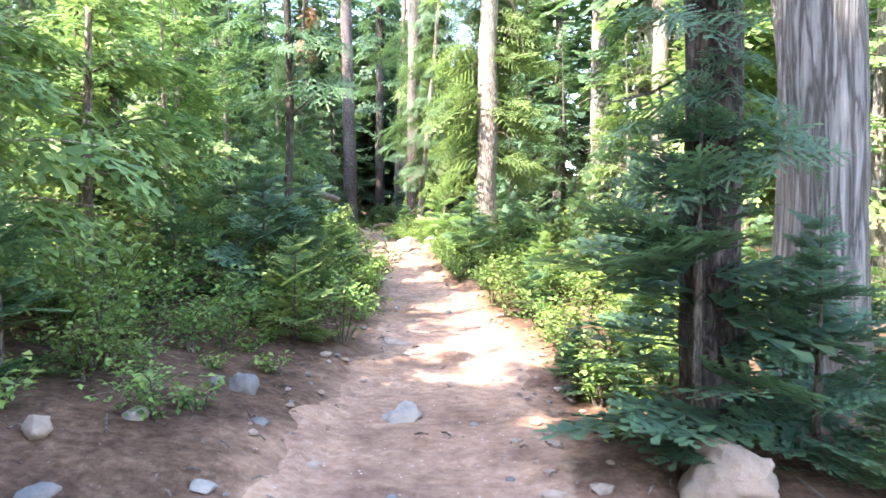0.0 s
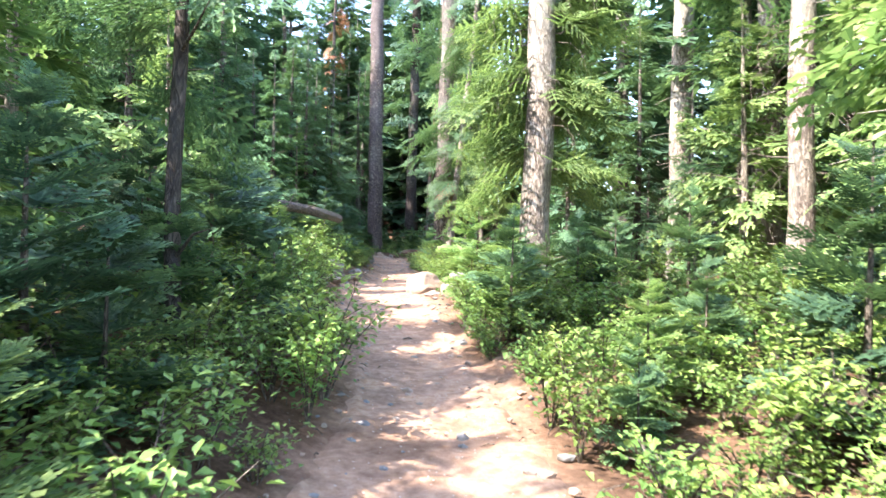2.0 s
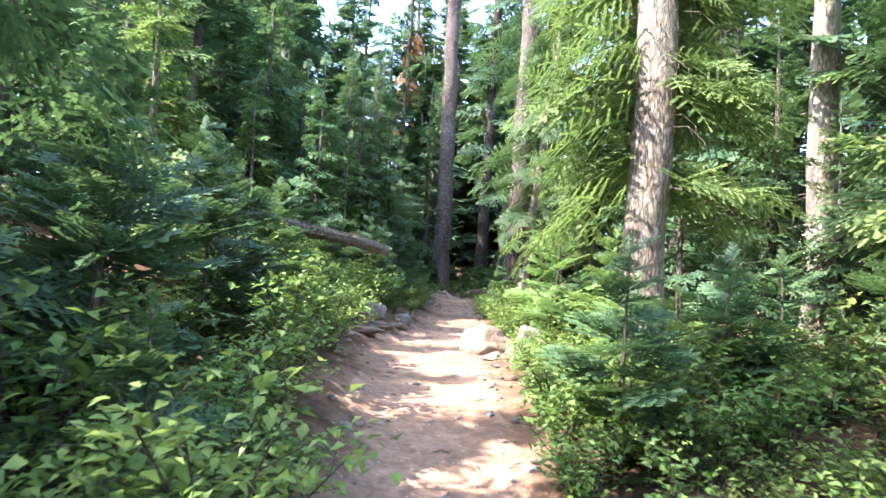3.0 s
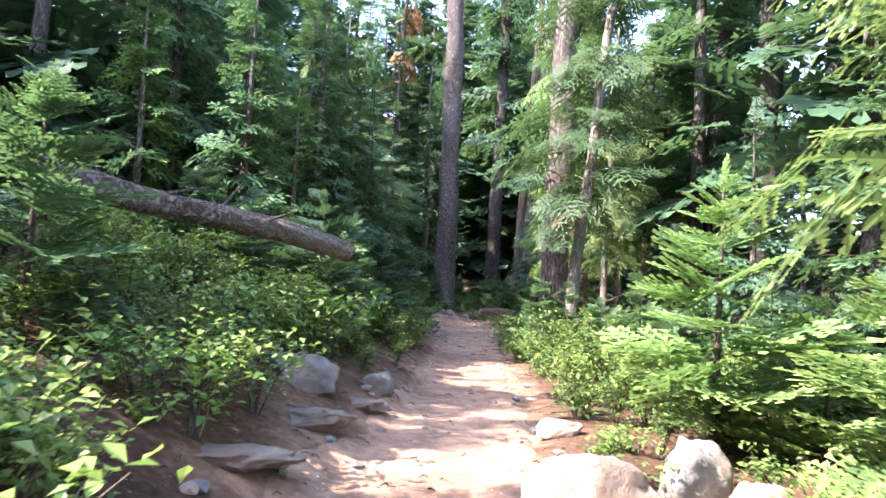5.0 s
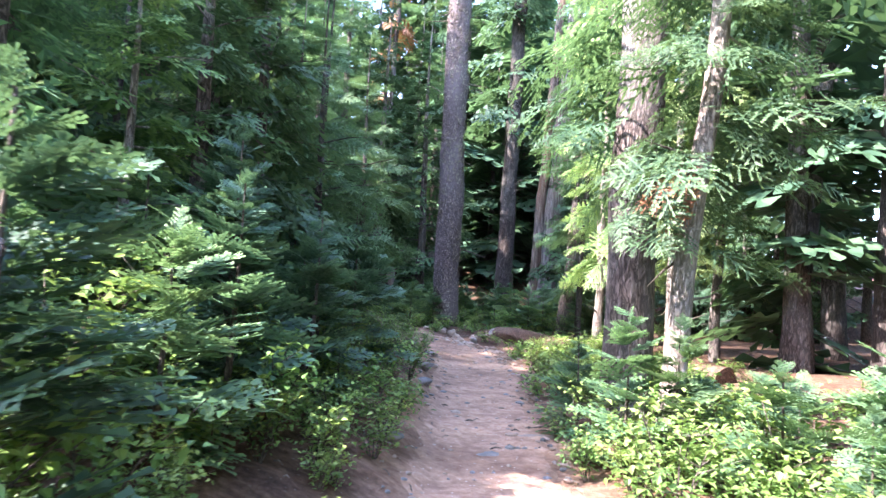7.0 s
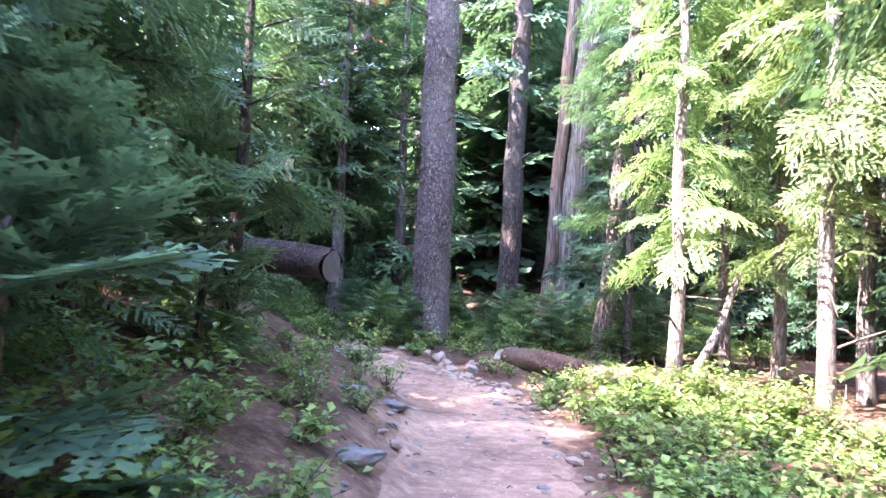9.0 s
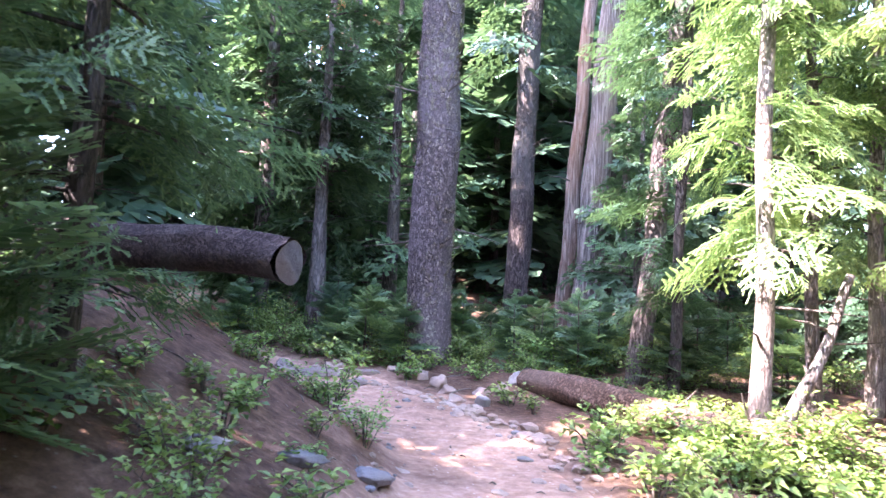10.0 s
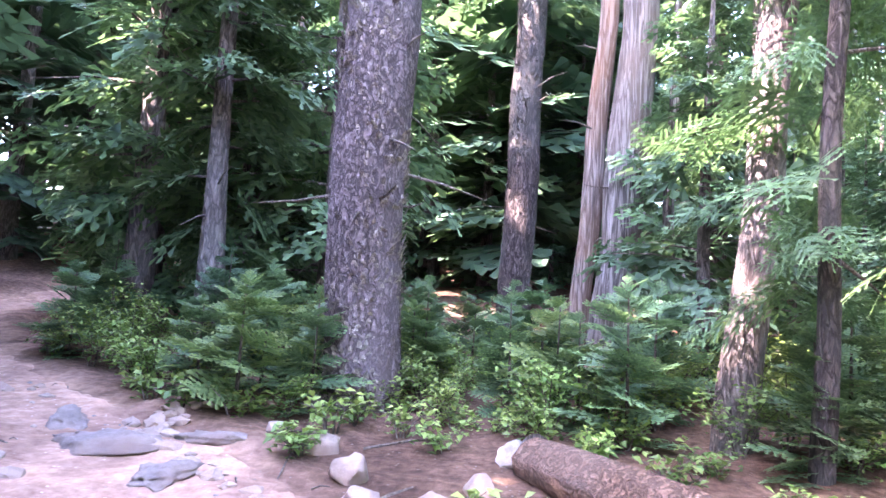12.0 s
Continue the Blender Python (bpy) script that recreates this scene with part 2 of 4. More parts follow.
# ---- building helpers ----
def mesh_of(name, verts, faces, material, tips=None, smooth=False):
    me = bpy.data.meshes.new(name)
    verts = np.asarray(verts, dtype=np.float32)
    me.from_pydata(verts.tolist() if len(faces) else [], [], [tuple(f) for f in faces])
    if tips is not None:
        at = me.attributes.new("tip", "FLOAT", "POINT")
        at.data.foreach_set("value", np.asarray(tips, dtype=np.float32))
    me.materials.append(material)
    if smooth:
        me.polygons.foreach_set("use_smooth", np.ones(len(me.polygons), dtype=bool))
    me.update()
    return me


def part(name, me, parent, label=""):
    ob = new(name, me)
    ob.parent = parent
    if label:
        ob["label"] = label
    return ob


def thing(name, label, category, group="", kind=""):
    return tagged(new(name), label, category, group, kind)


class Soup:
    """Vertices and faces gathered for one mesh."""

    def __init__(self):
        self.v, self.f, self.t, self.n = [], [], [], 0

    def add(self, verts, faces, tips=None):
        verts = np.asarray(verts, float)
        self.v.append(verts)
        self.f.append(np.asarray(faces) + self.n)
        self.t.append(np.zeros(len(verts)) if tips is None else np.asarray(tips, float))
        self.n += len(verts)

    def mesh(self, name, material, smooth=False, tips=True):
        faces = [tuple(r) for a in self.f for r in a.tolist()]
        return mesh_of(name, np.concatenate(self.v), faces, material, np.concatenate(self.t) if tips else None, smooth)


def tube(soup, pts, radii, sides=6, rough=0.0, rng=None, flare=0.0):
    pts = [np.array(p, float) for p in pts]
    rings = []
    for i, (p, r) in enumerate(zip(pts, radii)):
        ax = pts[min(i + 1, len(pts) - 1)] - pts[max(i - 1, 0)]
        ax = ax / (np.linalg.norm(ax) + 1e-9)
        ref = np.array([1.0, 0, 0]) if abs(ax[0]) < 0.8 else np.array([0, 1.0, 0])
        u = np.cross(ax, ref)
        u /= np.linalg.norm(u)
        w = np.cross(ax, u)
        for k in range(sides):
            a = 2 * math.pi * k / sides
            rr = r
            if rough:
                rr *= 1 + rough * noise.noise((math.cos(a) * 1.7 + p[0], math.sin(a) * 1.7 + p[1], p[2] * 0.8)) + rough * 0.5 * noise.noise((math.cos(a) * 5, math.sin(a) * 5, p[2] * 3))
            if flare and i < 4:
                rr *= 1 + flare * (0.6 + 0.6 * math.sin(a * 3 + p[0])) * (1 - i / 4) ** 2
            rings.append(p + rr * (math.cos(a) * u + math.sin(a) * w))
    faces = []
    for i in range(len(pts) - 1):
        for k in range(sides):
            a, b = i * sides + k, i * sides + (k + 1) % sides
            faces.append((a, b, b + sides, a + sides))
    soup.add(rings, faces)
    cap = len(pts) - 1
    soup.add([rings[cap * sides + k] for k in range(sides)], [list(range(sides))])


def frond(rng, pairs, teeth, wide=0.5, blade=0.055):
    """One flat spray of needles of length 1 along +x: side twigs in pairs, each a comb of small blades."""
    vs, ts = [], []

    def comb(p0, p1, w, n):
        d = p1 - p0
        ln_ = np.linalg.norm(d)
        d = d / ln_
        side = np.array([-d[1], d[0], 0])
        for k in range(n):
            a = p0 + d * ln_ * k / n
            b = p0 + d * ln_ * (k + 1.25) / n
            taper = 1 - 0.55 * (k / n) ** 2
            for sg in (1, -1):
                c = p0 + d * ln_ * (k + 0.9 + 0.3 * rng.random()) / n + side * sg * w * taper * (0.8 + 0.4 * rng.random())
                c = c + np.array([0, 0, w * (0.5 * rng.random() - 0.05)])
                vs.extend((a, b, c))
                tip = max(0.0, (p0 + d * ln_ * k / n)[0] * 0.5 + 0.75 * (k / n) - 0.55)
                ts.extend((tip, tip, min(1, tip * 1.4)))

    for i in range(pairs):
        s = 0.12 + 0.8 * (i + 0.3 * rng.random()) / pairs
        l = (wide * (1 - s) ** 0.75 + 0.06) * (0.8 + 0.4 * rng.random())
        for sg in (1, -1):
            ang = math.radians(48 + 14 * rng.random()) * sg
            p0 = np.array([s, 0, 0])
            p1 = p0 + l * np.array([math.cos(ang), math.sin(ang), 0.10 * rng.random() - 0.16 * l])
            comb(p0, p1, blade * (1 + 0.35 * rng.random()), teeth)
    comb(np.array([0.1, 0, 0]), np.array([1.0, 0, 0.0]), blade, teeth + 2)
    v = np.array(vs)
    return v, np.arange(len(v)).reshape(-1, 3), np.clip(np.array(ts), 0, 1)


def bough(rng, pairs=7, subs=3, teeth=2, blade=0.1):
    """A larger spray of length 1 whose side branchlets carry twigs of their own."""
    vs, ts = [], []
    for i in range(pairs * 2 + 1):
        s = 1.0 if i == pairs * 2 else 0.14 + 0.78 * (i // 2 + 0.4 * rng.random()) / pairs
        sg = 1 if i % 2 else -1
        l = (0.46 * (1 - s) ** 0.7 + 0.1) * (0.75 + 0.45 * rng.random())
        ang = 0.0 if s == 1.0 else math.radians(42 + 20 * rng.random()) * sg
        v, f, t = frond(rng, subs, teeth, 0.5, blade)
        v = v * np.array([l, l, l])
        ra, rb = rng.uniform(-0.7, 0.7), rng.uniform(-0.35, 0.25)
        v = np.stack([v[:, 0], v[:, 1] * math.cos(ra) - v[:, 2] * math.sin(ra), v[:, 1] * math.sin(ra) + v[:, 2] * math.cos(ra)], 1)
        v[:, 2] += math.sin(rb) * v[:, 0]
        x, y = v[:, 0] * math.cos(ang) - v[:, 1] * math.sin(ang), v[:, 0] * math.sin(ang) + v[:, 1] * math.cos(ang)
        x0 = s - l if s == 1.0 else s
        z = v[:, 2] - 0.22 * (v[:, 0] / l) ** 2 * l + 0.05 * rng.random()
        vs.append(np.stack([x + x0, y, z], 1))
        ts.append(t * 0.8 + 0.2 * np.clip(v[:, 0] / l - 0.4, 0, 1))
    v = np.concatenate(vs)
    return v, np.arange(len(v)).reshape(-1, 3), np.clip(np.concatenate(ts), 0, 1)


RNG = random.Random(11)
FRONDS_FINE = [frond(RNG, 8, 4, 0.5, 0.05) for _ in range(6)]
FRONDS_MID = [bough(RNG, 5, 2, 2, 0.1) for _ in range(6)]
FRONDS_BIG = [bough(RNG, 6, 4, 6, 0.038) for _ in range(6)]
FRONDS_NEAR = [bough(RNG, 7, 4, 6, 0.036) for _ in range(3)]
FRONDS_FAR = [frond(RNG, 5, 2, 0.55, 0.095) for _ in range(6)]


def spray(soup, kit, rng, base, azim, elev, length, droop, width=1.0, tipscale=1.0):
    v, f, t = rng.choice(kit)
    p = v * np.array([length, length * width, length])
    roll = rng.uniform(-0.55, 0.55)
    y, z = p[:, 1] * math.cos(roll) - p[:, 2] * math.sin(roll), p[:, 1] * math.sin(roll) + p[:, 2] * math.cos(roll)
    x = p[:, 0]
    z = z + droop * length * ((x / length) ** 2) * -1 + 0.25 * droop * length * np.clip(x / length - 0.6, 0, 1) * 2
    ce, se = math.cos(elev), math.sin(elev)
    x, z = x * ce - z * se, x * se + z * ce
    ca, sa = math.cos(azim), math.sin(azim)
    soup.add(np.stack([base[0] + x * ca - y * sa, base[1] + x * sa + y * ca, base[2] + z], 1), f, t * tipscale)


def fir_parts(rng, height, radius, low, crown_r, kit, whorl_gap, per, leaf, bark, droop=0.25, lean=(0, 0), sparse=0.0, long_stub=0, top_bare=None, shape=0.8, elev0=0.1, sides=10, tip=1.0):
    """Trunk and crown meshes of one conifer standing at the origin."""
    trunk, crown = Soup(), Soup()
    steps = max(6, int(height / 0.8))
    path, radii = [], []
    for i in range(steps + 1):
        u = i / steps
        h = height * u
        path.append((lean[0] * h + 0.03 * math.sin(h * 0.9 + lean[1] * 50), lean[1] * h + 0.03 * math.cos(h * 0.7), h - 0.15 * (i == 0)))
        radii.append(max(0.008, radius * (1 - u) ** 0.8 * (1.12 - 0.12 * min(1, h))))
    tube(trunk, path, radii, sides, 0.16 if radius > 0.06 else 0.05, rng, 0.35 if radius > 0.1 else 0)
    h = low
    while h < (top_bare or height * 0.97):
        u = (h - low) / max(0.1, height - low)
        reach = crown_r * (1 - u) ** shape * min(1, 0.55 + 2.2 * u) + 0.10
        for k in range(per):
            if rng.random() < sparse:
                continue
            az = rng.uniform(0, 2 * math.pi)
            length = reach * rng.uniform(0.65, 1.12)
            el = elev0 + 0.55 * u + rng.uniform(-0.15, 0.15)
            hh = h + rng.uniform(-0.5, 0.5) * whorl_gap
            at = np.array([lean[0] * hh, lean[1] * hh, hh])
            spray(crown, kit, rng, at, az, el, length, droop * rng.uniform(0.6, 1.4), rng.uniform(0.8, 1.15), tip)
            if length > 0.9:
                ext = at + np.array([math.cos(az) * math.cos(el), math.sin(az) * math.cos(el), math.sin(el) - droop * 0.3]) * length * 0.9
                tube(trunk, [at, at + (ext - at) * 0.5 + np.array([0, 0, 0.04 * length]), ext], [0.012 + 0.006 * length, 0.01, 0.003], 3)
        h += whorl_gap * (1 - 0.45 * u)
    spray(crown, kit, rng, np.array([lean[0] * height, lean[1] * height, height * 0.96]), 0, 1.4, height * 0.06 + 0.1, 0)
    for _ in range(long_stub):
        hh = rng.uniform(0.4, max(low * 1.3, 2.0))
        az, l = rng.uniform(0, 6.28), rng.uniform(0.15, 0.7)
        at = np.array([lean[0] * hh, lean[1] * hh, hh])
        e = at + np.array([math.cos(az), math.sin(az), rng.uniform(-0.5, 0.15)]) * (l + radius)
        tube(trunk, [at, (at + e) / 2 + np.array([0, 0, 0.03]), e], [0.014, 0.009, 0.003], 4)
    return trunk.mesh("trunk", bark, True, False), crown.mesh("crown", leaf)


def fir(name, label, rng, group="", **kw):
    ob = thing(name, label, "tree", group)
    tr, cr = fir_parts(rng, **kw)
    part("trunk", tr, ob)
    part("crown", cr, ob)
    return ob


def shrub(name, label, rng, r, h, leaves, size, leaf, group="", lobes=0, flat=0.25):
    """A bush of thin stems with many small folded leaves."""
    ob = thing(name, label, "shrub", group)
    stems, fol = Soup(), Soup()
    heads = []
    for _ in range(7 if r > 0.25 else 4):
        az, rr = rng.uniform(0, 6.28), r * rng.uniform(0.3, 0.95)
        top = np.array([math.cos(az) * rr, math.sin(az) * rr, h * rng.uniform(0.55, 1.0)])
        mid = top * np.array([0.45, 0.45, 0.6])
        tube(stems, [(0, 0, -0.08), mid, top], [0.008, 0.006, 0.002], 4)
        heads += [(mid, top), (mid * 0.25, mid)]
        for _ in range(3):
            o = mid + (top - mid) * rng.random()
            e = o + np.array([rng.uniform(-1, 1), rng.uniform(-1, 1), rng.uniform(-0.1, 0.7)]) * r * 0.45
            tube(stems, [o, e], [0.004, 0.0015], 3)
            heads += [(o, e)]
    for _ in range(leaves):
        a, b = rng.choice(heads)
        c = a + (b - a) * rng.random() ** 0.6 + np.array([rng.gauss(0, 1), rng.gauss(0, 1), rng.gauss(0, 0.8)]) * r * 0.12
        if c[2] < 0.01:
            c[2] = 0.02 + 0.05 * rng.random()
        az, tilt = rng.uniform(0, 6.28), rng.gauss(0.0, flat * 1.6)
        l = size * rng.uniform(0.6, 1.25)
        d = np.array([math.cos(az) * math.cos(tilt), math.sin(az) * math.cos(tilt), math.sin(tilt)])
        s = np.array([-math.sin(az), math.cos(az), rng.gauss(0, flat)])
        w = l * 0.34
        up = np.array([0, 0, 1.0]) * l * 0.08
        q = [c, c + d * l * 0.45 + s * w + up * 2, c + d * l, c + d * l * 0.45 - s * w + up * 2]
        # leaves high in the bush take more of the lighter tip colour
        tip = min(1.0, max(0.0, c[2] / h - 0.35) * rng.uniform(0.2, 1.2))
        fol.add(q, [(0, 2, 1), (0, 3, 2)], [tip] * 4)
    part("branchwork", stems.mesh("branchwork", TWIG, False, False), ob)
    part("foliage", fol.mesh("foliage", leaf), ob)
    return ob


PLACED = {}


def stand(kind, x, y, scale=1.0, turn=0.0, sink=0.03, label="", tilt=0.0):
    """Puts the kind's first thing, or a copy of it, on the ground at x, y."""
    z = land(x, y, False) - sink
    m = pose(x, y, z, tilt, 0, turn)
    if kind in PLACED:
        first = PLACED[kind]
        ob = copy_thing(first, m @ Matrix.Scale(scale / first.scale[0], 4))
    else:
        ob = PLACED[kind] = kind
        ob.matrix_basis = m @ Matrix.Scale(scale, 4)
    if label:
        ob["label"] = label
    return ob


def rock(x, y, size, seed, material, label, name="rock", bury=0.35, turn=0.0, lift=0.0, facets=0.16, z=None, group="", rugged=0.12):
    """An uneven boulder: a subdivided ball pushed by planes and noise, partly buried."""
    rng = random.Random(seed)
    bm = bmesh.new()
    bmesh.ops.create_icosphere(bm, subdivisions=4 if max(size) > 0.18 else 3, radius=1.0)
    cuts = [(Vector((rng.gauss(0, 1), rng.gauss(0, 1), rng.gauss(0.2, 1))).normalized(), rng.uniform(0.5, 0.82)) for _ in range(15)]
    for v in bm.verts:
        p = v.co.copy()
        for nrm, dist in cuts:
            over = p.dot(nrm) - dist
            if over > 0:
                p -= nrm * over * 0.97
        p *= 1 + facets * noise.noise(p * 1.6 + Vector((seed, 0, 0))) + 0.07 * noise.noise(p * 4 + Vector((0, seed, 0))) + 0.03 * noise.noise(p * 11 + Vector((0, seed, 0)))
        p *= 1 - rugged * abs(noise.noise(p * 2.6 + Vector((seed, seed, 0)))) - 0.5 * rugged * abs(noise.noise(p * 7.0))
        v.co = Vector((p.x * size[0], p.y * size[1], p.z * size[2]))
    me = bpy.data.meshes.new(name)
    bm.to_mesh(me)
    bm.free()
    me.polygons.foreach_set("use_smooth", np.ones(len(me.polygons), dtype=bool))
    me.materials.append(material)
    ob = tagged(new(name, me), label, "rock", group)
    zz = land(x, y, False) if z is None else z
    ob.matrix_basis = pose(x, y, zz + size[2] * (1 - 2 * bury) * 0.6 + lift, 0, 0, turn)
    return ob


# ---- ground and trail ----
def graded(lo, hi, fine, far, grow=1.16):
    mid = list(np.arange(lo, hi + 1e-6, fine))
    out, st = [], fine
    x = hi
    while x < far:
        st *= grow
        x += st
        out.append(x)
    inn, st, x = [], fine, lo
    while x > -far:
        st *= grow
        x -= st
        inn.append(x)
    return inn[::-1] + mid + out


def build_ground():
    ys = graded(-3.0, 38.0, 0.17, 420)
    offs = graded(-4.5, 3.8, 0.16, 420)
    verts, faces = [], []
    for y in ys:
        mid = float(np.interp(min(max(y, -12), 33), LINE[:, 1], LINE[:, 0]))
        for o in offs:
            verts.append((mid + o, y, land(mid + o, y) if abs(o) < 60 and -60 < y < 100 else land(mid + o, y, False)))
    nx = len(offs)
    for j in range(len(ys) - 1):
        for i in range(nx - 1):
            a = j * nx + i
            faces.append((a, a + 1, a + nx + 1, a + nx))
    me = mesh_of("ground", verts, faces, DUFF, None, True)
    worn = []
    for x, y, z in verts:
        d, s_ = along_trail(x, y) if abs(x) < 20 and -10 < y < 50 else (20.0, 0.0)
        w = half_width(s_)
        u = (abs(d) + 0.35 * noise.noise((x * 1.6, y * 1.6, 4.0)) + 0.2 * noise.noise((x * 5, y * 5, 4.0)) - w * 1.0) / 0.35
        worn.append(min(1.0, max(0.0, 1 - u)))
    at = me.attributes.new("worn", "FLOAT", "POINT")
    at.data.foreach_set("value", np.array(worn, dtype=np.float32))
    ob = new("ground", me)
    tagged(ob, "brown forest floor of needle litter and loose soil", "ground", kind="structure")


def build_trail():
    verts, faces = [], []
    cols = 17
    line = smooth_line([tuple(p) for p in TRAIL_LINE], 40)
    line = line[(line[:, 1] > -6) & (line[:, 1] < 48)]
    for i, p in enumerate(line):
        d = line[min(i + 1, len(line) - 1)] - line[max(i - 1, 0)]
        d = d / np.linalg.norm(d)
        nrm = np.array([d[1], -d[0]])
        w = half_width(p[1])
        for c in range(cols):
            u = c / (cols - 1) * 2 - 1
            ww = w * (1 + 0.22 * noise.noise((p[0] * 1.3 + u * 0.7, p[1] * 1.3, 5 + (u > 0) * 9)) + 0.14 * noise.noise((p[0] * 4, p[1] * 4, 9 + (u > 0) * 5))) * 1.12
            q = p + nrm * u * ww
            edge = max(0.0, abs(u) - 0.8) / 0.2
            verts.append((q[0], q[1], land(q[0], q[1]) + 0.02 - 0.07 * edge ** 1.5))
    for i in range(len(line) - 1):
        for c in range(cols - 1):
            a = i * cols + c
            faces.append((a, a + 1, a + cols + 1, a + cols))
    ob = new("trail", mesh_of("trail", verts, faces, TRAIL, None, True))
    tagged(ob, "narrow reddish dirt footpath trodden through the forest", "path", kind="structure")


build_ground()
build_trail()

# ---- kinds of plant, each built once and then copied ----
YOUNG = [fir("young_fir", "young green fir sapling with pale new tips", random.Random(20 + i), "young firs beside the path", height=h, radius=0.018 * h, low=0.08, crown_r=r,
             kit=FRONDS_FINE, whorl_gap=0.17, per=5, leaf=lf, bark=TWIG, droop=0.18, shape=0.7, elev0=0.12, sides=6, tip=1.0)
         for i, (h, r, lf) in enumerate([(1.0, 0.5, FIR), (1.4, 0.62, FIR), (1.7, 0.75, FIR_BLUE), (1.2, 0.7, FIR), (2.0, 0.8, FIR_DARK), (1.5, 0.8, FIR_DARK), (1.4, 0.66, FIR_SUN), (1.1, 0.66, FIR_SUN)])]
# DUSK firs carry shade in their dark needle colour
LIT, BLUE, DUSK = [YOUNG[0], YOUNG[1], YOUNG[3]], YOUNG[2], [YOUNG[4], YOUNG[5]]
MIDFIR = [fir("fir_tree", "green fir tree with layered drooping branches to the ground", random.Random(40 + i), "firs of middle size", height=h, radius=0.016 * h, low=lo, crown_r=r,
              kit=FRONDS_MID, whorl_gap=0.42, per=4, leaf=lf, bark=BARK_FIR, droop=0.3, shape=0.85, elev0=-0.05, sides=7, long_stub=6, tip=0.7)
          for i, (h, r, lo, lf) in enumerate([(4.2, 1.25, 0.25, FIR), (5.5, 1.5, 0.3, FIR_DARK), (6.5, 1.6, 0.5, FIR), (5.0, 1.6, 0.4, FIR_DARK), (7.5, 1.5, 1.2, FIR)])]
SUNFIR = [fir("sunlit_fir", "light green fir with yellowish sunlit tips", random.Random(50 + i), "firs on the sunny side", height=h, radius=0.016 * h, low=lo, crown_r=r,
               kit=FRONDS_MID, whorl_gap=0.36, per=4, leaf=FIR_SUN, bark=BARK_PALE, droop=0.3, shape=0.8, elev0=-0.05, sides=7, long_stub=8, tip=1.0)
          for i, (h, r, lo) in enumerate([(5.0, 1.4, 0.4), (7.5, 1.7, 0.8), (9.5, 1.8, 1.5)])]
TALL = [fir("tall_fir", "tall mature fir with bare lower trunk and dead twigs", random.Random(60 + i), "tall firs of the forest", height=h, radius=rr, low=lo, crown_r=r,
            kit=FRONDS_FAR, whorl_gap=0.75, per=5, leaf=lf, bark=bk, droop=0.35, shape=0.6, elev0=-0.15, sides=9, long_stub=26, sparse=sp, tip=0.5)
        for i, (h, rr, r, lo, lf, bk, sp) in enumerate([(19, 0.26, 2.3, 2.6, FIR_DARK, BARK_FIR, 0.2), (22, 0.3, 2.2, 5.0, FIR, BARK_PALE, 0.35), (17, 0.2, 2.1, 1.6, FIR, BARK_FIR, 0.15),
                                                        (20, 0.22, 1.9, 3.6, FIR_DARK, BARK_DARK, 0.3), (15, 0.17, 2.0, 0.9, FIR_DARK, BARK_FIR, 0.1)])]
NEARFIR = fir("fir_tree", "drooping dark green fir overhanging the bare bank", random.Random(58), "firs over the bank", height=5.6, radius=0.08, low=0.35, crown_r=1.45,
              kit=FRONDS_NEAR, whorl_gap=0.5, per=4, leaf=FIR, bark=BARK_DARK, droop=0.4, shape=0.8, elev0=-0.1, sides=8, long_stub=10, tip=0.6)
SHRUBS = [shrub(nm, lb, random.Random(80 + i), r, h, n, sz, SHRUB, gp)
          for i, (r, h, n, sz, nm, lb, gp) in enumerate([
              (0.42, 0.55, 330, 0.062, "huckleberry_bush", "small-leaved green huckleberry bush", "huckleberry bushes"),
              (0.5, 0.75, 420, 0.068, "leafy_shrub", "loose green shrub with paler upper leaves", "leafy shrubs beside the path"),
              (0.35, 0.42, 260, 0.055, "huckleberry_bush", "small-leaved green huckleberry bush", "huckleberry bushes"),
              (0.55, 0.9, 460, 0.07, "leafy_shrub", "loose green shrub with paler upper leaves", "leafy shrubs beside the path")])]
LOW = [shrub("low_plant", "low bright green leafy ground plant", random.Random(95 + i), 0.24, 0.2, 110, 0.06, SHRUB, "low plants on the forest floor") for i in range(3)]


def snag(name, label, x, y, radius, height, lean, material, seed, stubs=0, top=0.7, flare=0.25, sink=0.2, twist=0.0):
    """A bare trunk, broken or running out of view, with dead stubs."""
    rng = random.Random(seed)
    ob = thing(name, label, "tree")
    body = Soup()
    n = max(10, int(height / 0.35))
    pts = [(lean[0] * height * i / n + 0.02 * math.sin(i * 0.8 + seed), lean[1] * height * i / n + 0.02 * math.cos(i * 0.6), height * i / n - sink * (i == 0)) for i in range(n + 1)]
    tube(body, pts, [radius * (1 - (1 - top) * i / n) for i in range(n + 1)], 20, 0.14, rng, flare)
    part("trunk", body.mesh("trunk", material, True, False), ob)
    for k in range(stubs):
        hh, az, l = rng.uniform(0.08, 0.95) * height, rng.uniform(0, 6.28), rng.uniform(0.12, 0.75)
        r0 = radius * (1 - (1 - top) * hh / height)
        at = np.array([lean[0] * hh, lean[1] * hh, hh]) + np.array([math.cos(az), math.sin(az), 0]) * r0 * 0.8
        e = at + np.array([math.cos(az), math.sin(az), rng.uniform(-0.6, 0.5)]) * l
        s = Soup()
        tube(s, [at, (at + e) / 2 + np.array([0, 0, rng.uniform(-0.04, 0.06)]), e], [0.017, 0.011, 0.003], 5)
        part("dead_branch", s.mesh("dead_branch", TWIG, True, False), ob)
    ob.matrix_basis = pose(x, y, land(x, y, False), 0, 0, 0)
    return ob


